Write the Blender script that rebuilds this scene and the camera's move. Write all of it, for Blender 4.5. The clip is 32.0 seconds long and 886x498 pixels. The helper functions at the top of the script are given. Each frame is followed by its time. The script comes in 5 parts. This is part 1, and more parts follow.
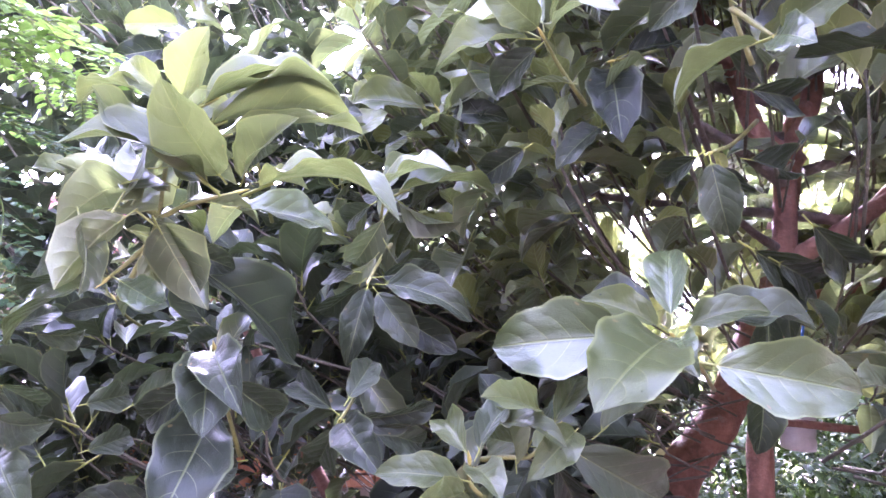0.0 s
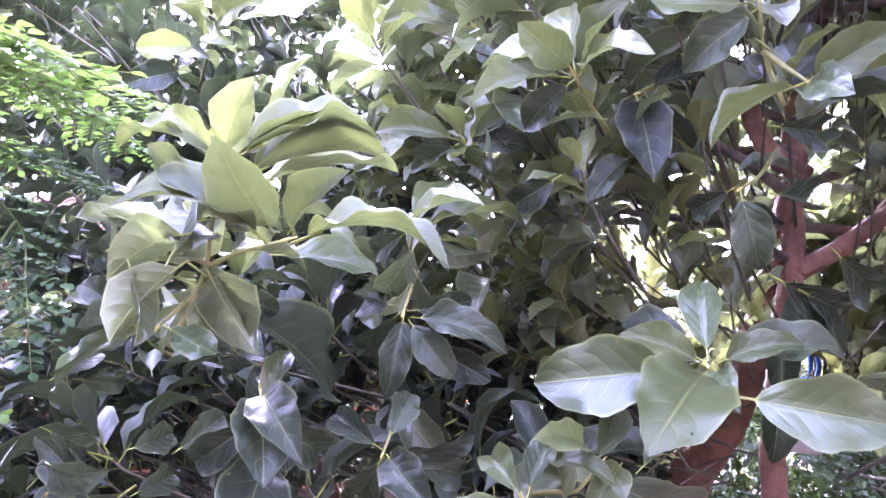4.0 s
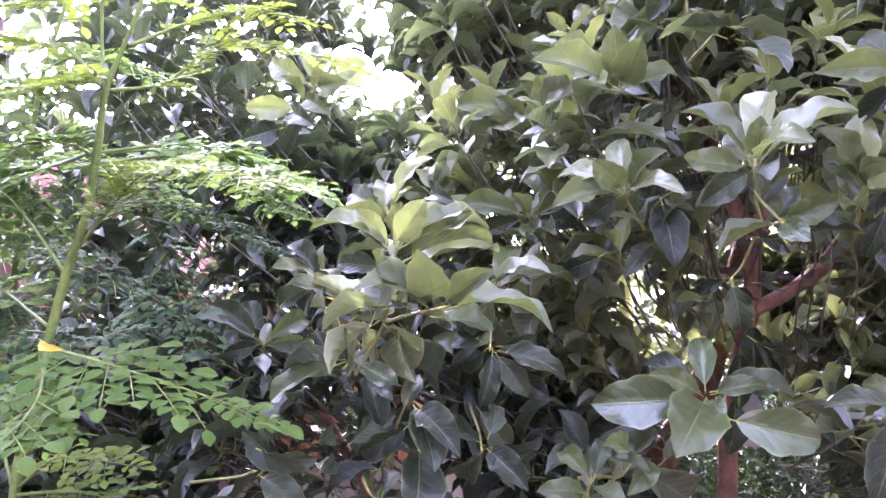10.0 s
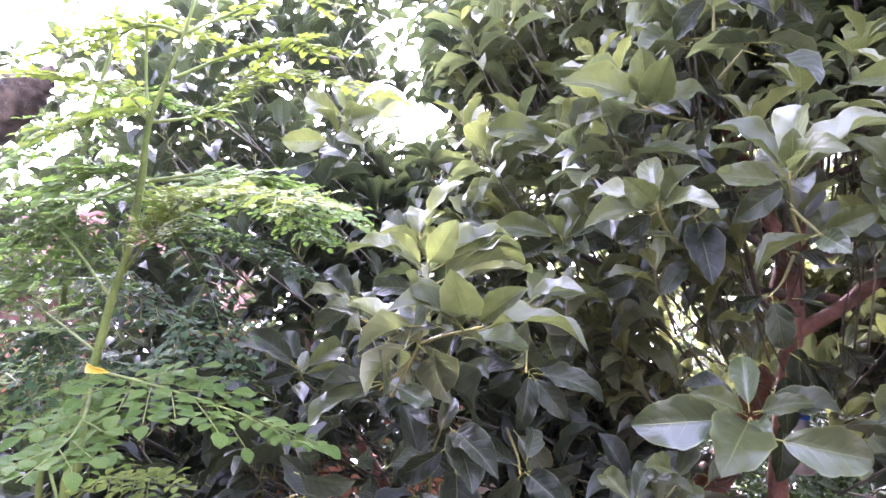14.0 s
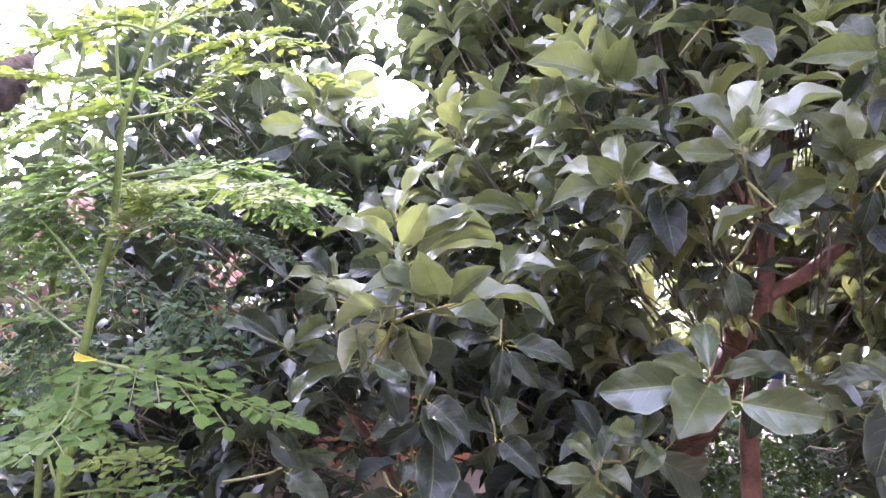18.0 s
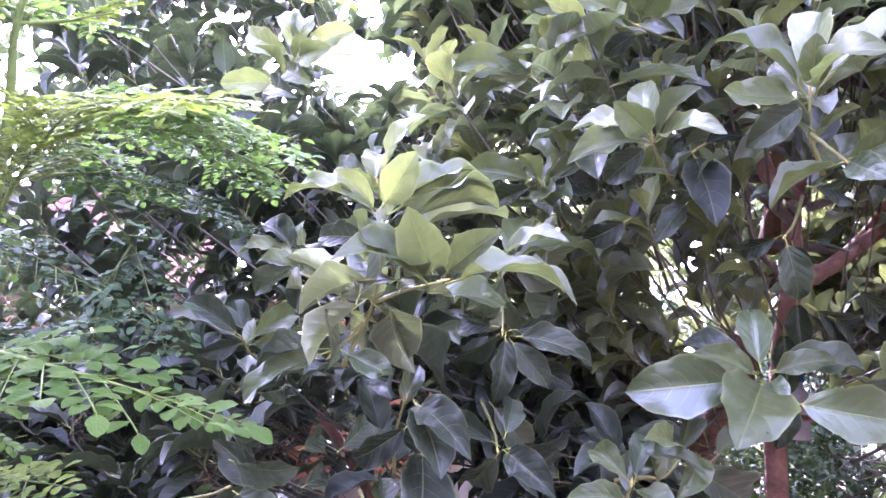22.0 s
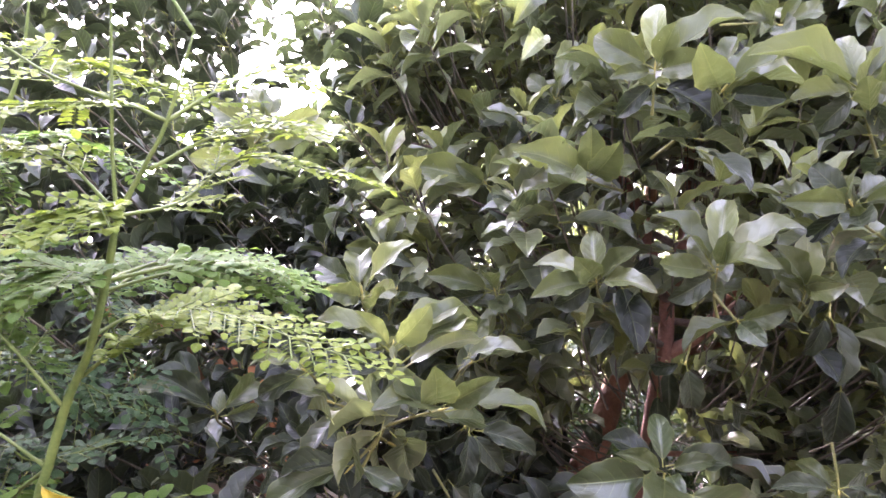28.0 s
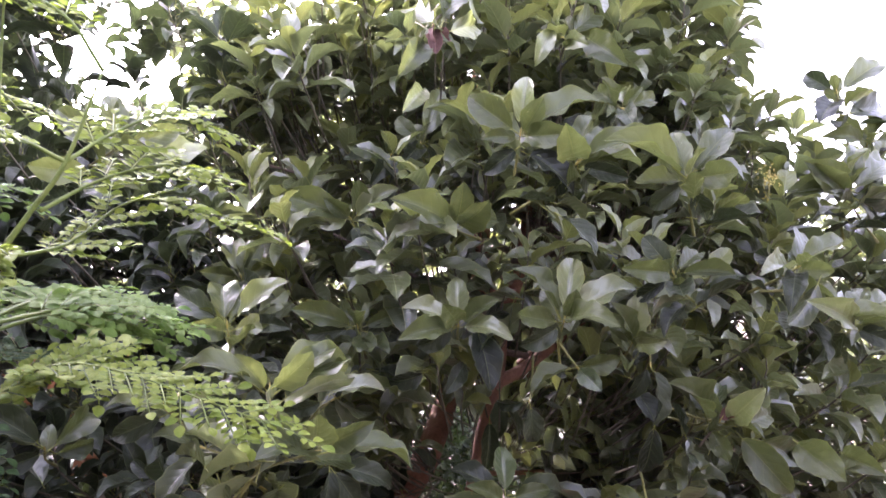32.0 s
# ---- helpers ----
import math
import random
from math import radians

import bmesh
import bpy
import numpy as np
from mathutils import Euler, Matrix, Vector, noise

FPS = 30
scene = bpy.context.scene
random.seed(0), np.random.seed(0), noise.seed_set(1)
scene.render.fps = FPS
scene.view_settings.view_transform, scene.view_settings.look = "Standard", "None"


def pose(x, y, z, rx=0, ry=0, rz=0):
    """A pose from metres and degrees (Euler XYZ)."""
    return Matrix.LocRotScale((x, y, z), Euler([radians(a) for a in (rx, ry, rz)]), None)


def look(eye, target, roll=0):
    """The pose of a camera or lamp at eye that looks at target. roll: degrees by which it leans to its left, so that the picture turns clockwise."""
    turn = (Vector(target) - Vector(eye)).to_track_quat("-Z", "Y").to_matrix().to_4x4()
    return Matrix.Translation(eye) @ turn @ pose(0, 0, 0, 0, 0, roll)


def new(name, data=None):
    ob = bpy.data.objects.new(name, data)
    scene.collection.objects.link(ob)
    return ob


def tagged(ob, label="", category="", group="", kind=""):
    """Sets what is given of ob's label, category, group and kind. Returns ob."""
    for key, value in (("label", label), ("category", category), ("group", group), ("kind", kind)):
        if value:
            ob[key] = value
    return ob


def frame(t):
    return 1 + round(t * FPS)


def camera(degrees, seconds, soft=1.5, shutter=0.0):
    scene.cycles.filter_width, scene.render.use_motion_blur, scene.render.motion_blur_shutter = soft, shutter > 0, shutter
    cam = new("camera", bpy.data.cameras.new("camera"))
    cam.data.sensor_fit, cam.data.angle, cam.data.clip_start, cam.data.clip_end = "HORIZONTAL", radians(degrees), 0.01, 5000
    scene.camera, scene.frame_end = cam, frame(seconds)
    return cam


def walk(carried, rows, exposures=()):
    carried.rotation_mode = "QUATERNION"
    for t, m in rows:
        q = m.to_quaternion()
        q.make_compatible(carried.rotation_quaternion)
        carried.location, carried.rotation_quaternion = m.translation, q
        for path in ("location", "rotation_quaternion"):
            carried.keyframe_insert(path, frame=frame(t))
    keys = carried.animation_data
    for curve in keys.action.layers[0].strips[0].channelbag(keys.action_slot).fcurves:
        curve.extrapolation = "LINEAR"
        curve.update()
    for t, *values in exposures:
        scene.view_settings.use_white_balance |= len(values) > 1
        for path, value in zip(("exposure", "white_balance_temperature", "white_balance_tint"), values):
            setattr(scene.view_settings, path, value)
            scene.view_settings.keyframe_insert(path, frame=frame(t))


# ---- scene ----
cam = camera(66.9, 32.0, soft=1.5, shutter=0.4)
PATH = [
    (0, (0.093, 0.05, 1.541), (-0.124, 2.002, 1.92), -1.6),
    (0.5, (0.095, 0.046, 1.551), (-0.094, 2.004, 1.914), -1.8),
    (1, (0.088, 0.041, 1.57), (-0.181, 1.992, 1.919), -1.8),
    (1.5, (0.083, 0.042, 1.564), (-0.209, 1.987, 1.927), -2.0),
    (2, (0.08, 0.037, 1.571), (-0.227, 1.98, 1.932), -1.4),
    (2.5, (0.083, 0.029, 1.582), (-0.173, 1.981, 1.938), -2.0),
    (4.5, (0.032, 0.01, 1.602), (-0.096, 1.977, 1.942), -2.8),
    (5, (0.032, -0.024, 1.633), (0.015, 1.957, 1.909), -2.2),
    (5.5, (0.032, -0.053, 1.606), (0.168, 1.925, 1.87), -1.3),
    (6, (0.028, -0.104, 1.607), (0.313, 1.855, 1.89), 0.4),
    (6.5, (0.002, -0.167, 1.611), (0.061, 1.811, 1.898), 1.6),
    (7, (-0.056, -0.221, 1.62), (-0.126, 1.758, 1.896), -0.3),
    (7.5, (-0.115, -0.282, 1.653), (-0.208, 1.688, 1.983), -2.2),
    (8, (-0.141, -0.32, 1.661), (-0.221, 1.658, 1.946), -2.0),
    (8.5, (-0.141, -0.34, 1.66), (-0.113, 1.642, 1.929), -0.9),
    (9, (-0.151, -0.349, 1.662), (-0.1, 1.637, 1.887), 0.9),
    (9.5, (-0.15, -0.342, 1.669), (-0.161, 1.633, 1.987), -1.5),
    (10, (-0.153, -0.339, 1.675), (-0.18, 1.643, 1.946), -1.0),
    (10.5, (-0.152, -0.345, 1.672), (-0.16, 1.633, 1.969), -0.9),
    (11, (-0.153, -0.351, 1.659), (-0.145, 1.623, 1.976), -1.1),
    (11.5, (-0.152, -0.355, 1.662), (-0.166, 1.619, 1.981), -0.7),
    (12, (-0.147, -0.352, 1.661), (-0.194, 1.62, 1.993), -1.9),
    (12.5, (-0.147, -0.361, 1.659), (-0.135, 1.617, 1.954), -1.7),
    (13, (-0.156, -0.353, 1.653), (-0.177, 1.627, 1.934), -0.5),
    (13.5, (-0.155, -0.341, 1.652), (-0.262, 1.62, 2.029), -1.6),
    (15.5, (-0.11, -0.364, 1.674), (-0.267, 1.603, 1.996), -2.1),
    (16, (-0.1, -0.37, 1.685), (-0.281, 1.601, 1.973), -2.7),
    (16.5, (-0.107, -0.378, 1.686), (-0.274, 1.591, 1.989), -2.3),
    (17, (-0.107, -0.383, 1.678), (-0.285, 1.588, 1.97), -2.3),
    (17.5, (-0.102, -0.383, 1.668), (-0.25, 1.593, 1.944), -3.2),
    (18, (-0.108, -0.386, 1.664), (-0.229, 1.591, 1.946), -3.5),
    (18.5, (-0.108, -0.352, 1.658), (-0.244, 1.632, 1.874), -2.8),
    (19, (-0.097, -0.297, 1.635), (-0.097, 1.69, 1.867), -3.5),
    (19.5, (-0.09, -0.216, 1.61), (-0.036, 1.755, 1.943), -2.0),
    (20, (-0.1, -0.179, 1.61), (-0.111, 1.804, 1.874), -1.5),
    (20.5, (-0.125, -0.17, 1.62), (-0.088, 1.807, 1.922), -2.8),
    (21, (-0.139, -0.175, 1.63), (-0.184, 1.803, 1.921), -4.2),
    (21.5, (-0.14, -0.167, 1.629), (-0.211, 1.805, 1.953), -3.0),
    (22, (-0.144, -0.169, 1.638), (-0.198, 1.807, 1.94), -3.3),
    (22.5, (-0.145, -0.146, 1.639), (-0.084, 1.829, 1.944), -3.5),
    (23, (-0.144, -0.135, 1.651), (-0.127, 1.849, 1.902), -5.4),
    (23.5, (-0.156, -0.147, 1.663), (-0.217, 1.831, 1.954), -6.2),
    (24, (-0.171, -0.167, 1.673), (-0.3, 1.808, 1.962), -5.4),
    (24.5, (-0.172, -0.172, 1.672), (-0.275, 1.808, 1.934), -5.5),
    (25, (-0.165, -0.174, 1.69), (-0.258, 1.796, 2.022), -5.0),
    (25.5, (-0.178, -0.179, 1.698), (-0.174, 1.788, 2.06), -4.4),
    (26, (-0.198, -0.173, 1.724), (-0.211, 1.806, 2.009), -5.6),
    (26.5, (-0.204, -0.2, 1.76), (-0.051, 1.766, 2.089), -5.0),
    (28.5, (-0.431, -0.385, 1.914), (0.107, 1.536, 2.061), 0.5),
    (29, (-0.485, -0.385, 1.948), (0.347, 1.426, 2.116), 0.3),
    (29.5, (-0.505, -0.396, 1.957), (0.367, 1.4, 2.066), 1.8),
    (30, (-0.484, -0.41, 1.96), (0.466, 1.343, 2.117), 2.0),
    (30.5, (-0.472, -0.415, 1.965), (0.462, 1.348, 2.107), 1.6),
    (31, (-0.478, -0.403, 1.969), (0.433, 1.37, 2.135), 1.0),
    (31.5, (-0.484, -0.389, 1.962), (0.402, 1.39, 2.193), 1.1),
    (32, (-0.481, -0.383, 1.94), (0.423, 1.391, 2.131), 1.0),
]
# the picture starts a little brighter and cooler, and settles as the camera draws back
walk(cam, [(t, look(eye, target, roll)) for t, eye, target, roll in PATH],
     [(0.0, 5.83, 5210, 52), (6.0, 5.78, 5140, 52), (7.0, 5.60, 5160, 51), (8.0, 5.21, 5150, 52), (9.0, 5.28, 5280, 50), (12.0, 5.16, 5430, 46), (13.5, 5.24, 5450, 46), (15.5, 4.95, 5560, 43), (17.0, 4.93, 5580, 43), (18.0, 5.05, 5530, 45), (18.4, 5.17, 5500, 46), (19.2, 5.42, 5340, 48), (21.0, 5.52, 5130, 52), (25.0, 5.24, 5130, 53), (26.0, 5.01, 5530, 46), (28.5, 4.66, 5900, 38), (29.0, 4.48, 5930, 37), (30.0, 4.60, 5930, 38), (32.0, 4.22, 5930, 37)])

# ---- daylight ----
SUN_EL, SUN_AZ = 31.0, 12.0           # the sun stands behind the tree, a little to the left of straight ahead
world = bpy.data.worlds.new("sky")
scene.world = world
world.use_nodes = True
wn, wl = world.node_tree.nodes, world.node_tree.links
sky = wn.new("ShaderNodeTexSky")
sky.sky_type = "NISHITA"
sky.sun_disc = False
sky.sun_elevation = radians(SUN_EL)
sky.sun_rotation = radians(-SUN_AZ)
sky.air_density, sky.dust_density, sky.ozone_density = 0.8, 6.0, 1.0
haze = wn.new("ShaderNodeHueSaturation")          # a hazy, nearly white sky
haze.inputs["Saturation"].default_value = 0.35
wl.new(sky.outputs[0], haze.inputs["Color"])
wl.new(haze.outputs[0], wn["Background"].inputs[0])
wn["Background"].inputs[1].default_value = 0.165
lamp = bpy.data.lights.new("sun", "SUN")
lamp.energy, lamp.angle, lamp.color = 2.2, radians(8.0), (1.0, 0.94, 0.84)
sun = new("sun", lamp)
sun.matrix_world = look((-3 * math.sin(radians(SUN_AZ)), 3 * math.cos(radians(SUN_AZ)), 1 + 3 * math.tan(radians(SUN_EL))), (0, 0, 1))


# ---- materials ----
class Nodes:
    """A node material, written as sums."""

    def __init__(self, name):
        self.mat = bpy.data.materials.new(name)
        self.mat.use_nodes = True
        self.n, self.l = self.mat.node_tree.nodes, self.mat.node_tree.links
        self.bsdf, self.out = self.n["Principled BSDF"], self.n["Material Output"]

    def put(self, socket, value):
        if isinstance(value, (int, float)):
            socket.default_value = value
        elif isinstance(value, tuple):
            socket.default_value = (*value, 1.0)[:len(socket.default_value)]
        else:
            self.l.new(value, socket)

    def math(self, op, a, b=0.0, c=0.0):
        m = self.n.new("ShaderNodeMath")
        m.operation = op
        for k, v in enumerate((a, b, c)):
            self.put(m.inputs[k], v)
        return m.outputs[0]

    def step(self, x, lo, hi, to0=0.0, to1=1.0):
        m = self.n.new("ShaderNodeMapRange")
        m.interpolation_type = "SMOOTHSTEP"
        for k, v in enumerate((x, lo, hi, to0, to1)):
            self.put(m.inputs[k], v)
        return m.outputs[0]

    def mix(self, f, a, b, how="MIX"):
        m = self.n.new("ShaderNodeMix")
        m.data_type, m.blend_type = "RGBA", how
        self.put(m.inputs[0], f), self.put(m.inputs[6], a), self.put(m.inputs[7], b)
        return m.outputs[2]

    def noise(self, scale, detail=3.0, coords=None, rough=0.55):
        m = self.n.new("ShaderNodeTexNoise")
        m.inputs["Scale"].default_value, m.inputs["Detail"].default_value, m.inputs["Roughness"].default_value = scale, detail, rough
        if coords is not None:
            self.l.new(coords, m.inputs["Vector"])
        return m.outputs[0]

    def coords(self, which="Object"):
        return self.n.new("ShaderNodeTexCoord").outputs[which]

    def bump(self, height, strength, distance):
        b = self.n.new("ShaderNodeBump")
        b.inputs["Strength"].default_value, b.inputs["Distance"].default_value = strength, distance
        self.l.new(height, b.inputs["Height"])
        self.l.new(b.outputs[0], self.bsdf.inputs["Normal"])
        return b.outputs[0]

    def done(self, color, rough, spec=0.5):
        self.put(self.bsdf.inputs["Base Color"], color), self.put(self.bsdf.inputs["Roughness"], rough)
        self.bsdf.inputs["Specular IOR Level"].default_value = spec
        return self.mat


def leaf_material(name, dark, light, through_color, gloss, glow, joined, veins=6.0, spread=1.0, sheen=0.5, holes=0.0):
    """A glossy leaf with a midrib and side veins, that lets light through."""
    k = Nodes(name)
    uv = k.n.new("ShaderNodeSeparateXYZ")
    k.l.new(k.coords("UV"), uv.inputs[0])
    across = k.math("MULTIPLY", k.math("ABSOLUTE", k.math("SUBTRACT", uv.outputs[0], 0.5)), 2.0)
    along = uv.outputs[1]
    if joined:
        chance = k.n.new("ShaderNodeNewGeometry").outputs["Random Per Island"]
    else:
        chance = k.n.new("ShaderNodeObjectInfo").outputs["Random"]
    place = k.coords("Object") if joined else k.coords("UV")
    cloud = k.noise(5.0 if not joined else 30.0, 4.0, place)
    fine = k.noise(60.0 if not joined else 260.0, 2.0, place)
    rib = k.step(across, 0.012, 0.045, 1.0, 0.0)
    saw = k.math("FRACT", k.math("SUBTRACT", k.math("MULTIPLY", along, veins), k.math("MULTIPLY", k.math("POWER", across, 1.25), 1.7)))
    side = k.math("MULTIPLY", k.step(k.math("ABSOLUTE", k.math("SUBTRACT", saw, 0.5)), 0.0, 0.045, 1.0, 0.0), k.step(across, 0.8, 0.3))
    vein = k.math("MAXIMUM", rib, k.math("MULTIPLY", side, 0.8))
    rim = k.step(across, 0.90, 0.96)
    stalk = k.step(along, 0.0, 0.05, 1.0, 0.0)
    tone = k.step(k.math("ADD", k.math("MULTIPLY", chance, spread), k.math("MULTIPLY", cloud, 0.5)), 0.15, 1.2)
    skin = k.mix(tone, dark, light)
    skin = k.mix(k.math("MULTIPLY", fine, 0.25), skin, (dark[0] * 0.5, dark[1] * 0.5, dark[2] * 0.5))
    pale = (light[0] * 1.7 + 0.05, light[1] * 1.5 + 0.06, light[2] * 1.6 + 0.015)
    skin = k.mix(k.math("MULTIPLY", vein, 0.65), skin, pale)
    # thin edge highlight, painted into the leaf colour
    skin = k.mix(k.math("MULTIPLY", rim, 0.45), skin, pale)
    skin = k.mix(stalk, skin, (0.26, 0.27, 0.06))
    spots = k.step(k.noise(9.0 if not joined else 45.0, 1.0, place), 0.74, 0.78)
    skin = k.mix(k.math("MULTIPLY", spots, 0.6), skin, (0.16, 0.11, 0.04))
    puff = k.math("MULTIPLY", k.math("SUBTRACT", 1.0, k.math("POWER", k.math("SUBTRACT", 1.0, k.math("ABSOLUTE", k.math("SUBTRACT", k.math("MULTIPLY", saw, 2.0), 1.0))), 2.0)), k.step(across, 1.0, 0.5))
    height = k.math("ADD", k.math("MULTIPLY", fine, 0.2), k.math("SUBTRACT", k.math("MULTIPLY", puff, 0.4), k.math("MULTIPLY", rib, 0.8)))
    k.bump(k.math("ADD", height, k.math("MULTIPLY", cloud, 1.3)), 0.55, 0.003)
    k.bsdf.inputs["Coat Weight"].default_value, k.bsdf.inputs["Coat Roughness"].default_value = sheen * 0.6, gloss * 0.8
    k.done(skin, k.math("ADD", gloss, k.math("MULTIPLY", cloud, 0.16)), min(1.0, sheen))
    back = k.n.new("ShaderNodeBsdfTranslucent")
    k.put(back.inputs[0], k.mix(k.math("MULTIPLY", vein, 0.5), k.mix(tone, through_color, tuple(1.35 * c for c in through_color)), (through_color[0] * 0.55, through_color[1] * 0.6, through_color[2] * 0.5)))
    both = k.n.new("ShaderNodeMixShader")
    both.inputs[0].default_value = glow
    k.l.new(k.bsdf.outputs[0], both.inputs[1]), k.l.new(back.outputs[0], both.inputs[2])
    k.l.new(both.outputs[0], k.out.inputs[0])
    if holes > 0:                         # small holes that insects have eaten
        shift = k.n.new("ShaderNodeVectorMath")
        shift.operation = "MULTIPLY_ADD"
        k.l.new(k.coords("UV"), shift.inputs[0])
        shift.inputs[1].default_value = (7.0, 15.0, 1.0)
        k.l.new(k.math("MULTIPLY", chance, 90.0), shift.inputs[2])
        cell = k.n.new("ShaderNodeTexVoronoi")
        cell.inputs["Scale"].default_value = 1.0
        k.l.new(shift.outputs[0], cell.inputs["Vector"])
        lot = k.n.new("ShaderNodeSeparateColor")
        k.l.new(cell.outputs["Color"], lot.inputs[0])
        size = k.math("MULTIPLY", lot.outputs[1], 0.2)
        eaten = k.math("MULTIPLY", k.math("LESS_THAN", cell.outputs["Distance"], size), k.math("LESS_THAN", lot.outputs[0], k.math("MULTIPLY", k.math("POWER", chance, 2.0), holes)))
        clear, last = k.n.new("ShaderNodeBsdfTransparent"), k.n.new("ShaderNodeMixShader")
        k.l.new(eaten, last.inputs[0]), k.l.new(both.outputs[0], last.inputs[1]), k.l.new(clear.outputs[0], last.inputs[2])
        k.l.new(last.outputs[0], k.out.inputs[0])
    return k.mat


def bark_material(name, dark, light, scale, gloss=0.8):
    k = Nodes(name)
    at = k.coords()
    big, small = k.noise(scale, 5.0, at), k.noise(scale * 7, 4.0, at, 0.7)
    f = k.step(k.math("ADD", k.math("MULTIPLY", big, 0.7), k.math("MULTIPLY", small, 0.3)), 0.3, 0.7)
    lichen = k.step(k.noise(scale * 2.3, 6.0, at, 0.7), 0.58, 0.7)
    c = k.mix(k.math("MULTIPLY", lichen, 0.35), k.mix(f, dark, light), (0.22, 0.2, 0.16))
    k.bump(k.math("ADD", big, small), 0.8, 0.006)
    return k.done(c, gloss, 0.3)


def plain_material(name, a, b, scale, gloss, spec=0.4, bump=0.3, deep=0.004, metal=0.0):
    k = Nodes(name)
    at = k.coords()
    big, small = k.noise(scale, 4.0, at), k.noise(scale * 9, 3.0, at, 0.7)
    k.bump(k.math("ADD", big, k.math("MULTIPLY", small, 0.6)), bump, deep)
    k.bsdf.inputs["Metallic"].default_value = metal
    return k.done(k.mix(k.step(k.math("ADD", k.math("MULTIPLY", big, 0.6), k.math("MULTIPLY", small, 0.4)), 0.3, 0.7), a, b), gloss, spec)


# darker than young leaves; some shade of the low shoots is in this colour
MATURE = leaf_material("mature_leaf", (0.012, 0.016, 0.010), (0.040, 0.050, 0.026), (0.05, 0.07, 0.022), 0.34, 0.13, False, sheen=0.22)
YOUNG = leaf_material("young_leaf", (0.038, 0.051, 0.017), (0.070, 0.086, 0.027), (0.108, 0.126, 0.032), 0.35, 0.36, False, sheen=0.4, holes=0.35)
# glossy leaf; pale underside and sky sheen both put into its lighter colour
PALE = leaf_material("pale_sheen_leaf", (0.098, 0.116, 0.044), (0.165, 0.186, 0.074), (0.18, 0.21, 0.06), 0.27, 0.3, False, sheen=1.0)
SLEEK = leaf_material("sleek_leaf", (0.036, 0.053, 0.017), (0.064, 0.086, 0.028), (0.07, 0.095, 0.02), 0.28, 0.16, False, sheen=0.65)
CROWN = leaf_material("crown_leaf", (0.035, 0.045, 0.022), (0.130, 0.150, 0.064), (0.135, 0.165, 0.052), 0.26, 0.27, True, sheen=0.8)
# darker copy of the crown leaf, with the lower crown's shade in its colour
SHADECROWN = leaf_material("shade_leaf", (0.012, 0.016, 0.010), (0.040, 0.050, 0.026), (0.05, 0.07, 0.022), 0.36, 0.15, True, sheen=0.24)
CROWNTIP = leaf_material("crown_tip_leaf", (0.095, 0.112, 0.036), (0.165, 0.185, 0.058), (0.18, 0.20, 0.05), 0.32, 0.32, True, sheen=0.55)
BARK = bark_material("red_bark", (0.10, 0.046, 0.030), (0.28, 0.135, 0.085), 14.0)
GREYBARK = bark_material("grey_bark", (0.06, 0.045, 0.035), (0.15, 0.11, 0.085), 20.0)
TWIG = plain_material("green_twig", (0.11, 0.115, 0.03), (0.22, 0.20, 0.06), 40.0, 0.55)
OLDTWIG = bark_material("old_twig", (0.05, 0.045, 0.03), (0.12, 0.10, 0.065), 30.0)
DEAD = leaf_material("dead_leaf", (0.08, 0.042, 0.036), (0.17, 0.09, 0.075), (0.12, 0.06, 0.04), 0.7, 0.15, False, sheen=0.2)
GOLD = leaf_material("yellowed_leaf", (0.50, 0.40, 0.03), (0.62, 0.48, 0.05), (0.6, 0.45, 0.05), 0.45, 0.35, False, sheen=0.4)
BUD = plain_material("yellow_bud", (0.30, 0.26, 0.06), (0.42, 0.34, 0.10), 60.0, 0.6)


# ---- mesh makers ----
def mesh_of(name, verts, faces, mat=None, uvs=None, smooth=True):
    me = bpy.data.meshes.new(name)
    me.from_pydata([tuple(map(float, v)) for v in verts], [], faces)
    if uvs is not None:
        layer = me.uv_layers.new(name="UVMap")
        flat = np.asarray(uvs, float)[[i for f in faces for i in f]]
        layer.data.foreach_set("uv", flat.ravel())
    if smooth:
        me.polygons.foreach_set("use_smooth", [True] * len(me.polygons))
    if mat:
        me.materials.append(mat)
    return me


def part(name, me, parent, label="", mat=None):
    ob = new(name, me)
    ob.parent = parent
    if mat:
        ob.material_slots[0].link = "OBJECT"
        ob.material_slots[0].material = mat
    if label:
        tagged(ob, label)
    return ob


def smooth_line(points, steps=6):
    """A Catmull-Rom line through points (x, y, z, radius)."""
    p = [np.array(q, float) for q in points]
    p = [2 * p[0] - p[1], *p, 2 * p[-1] - p[-2]]
    out = []
    for a, b, c, d in zip(p, p[1:], p[2:], p[3:]):
        for s in np.linspace(0, 1, steps, endpoint=False):
            out.append(0.5 * (2 * b + (c - a) * s + (2 * a - 5 * b + 4 * c - d) * s * s + (3 * b - a - 3 * c + d) * s ** 3))
    return np.array([*out, p[-2]])


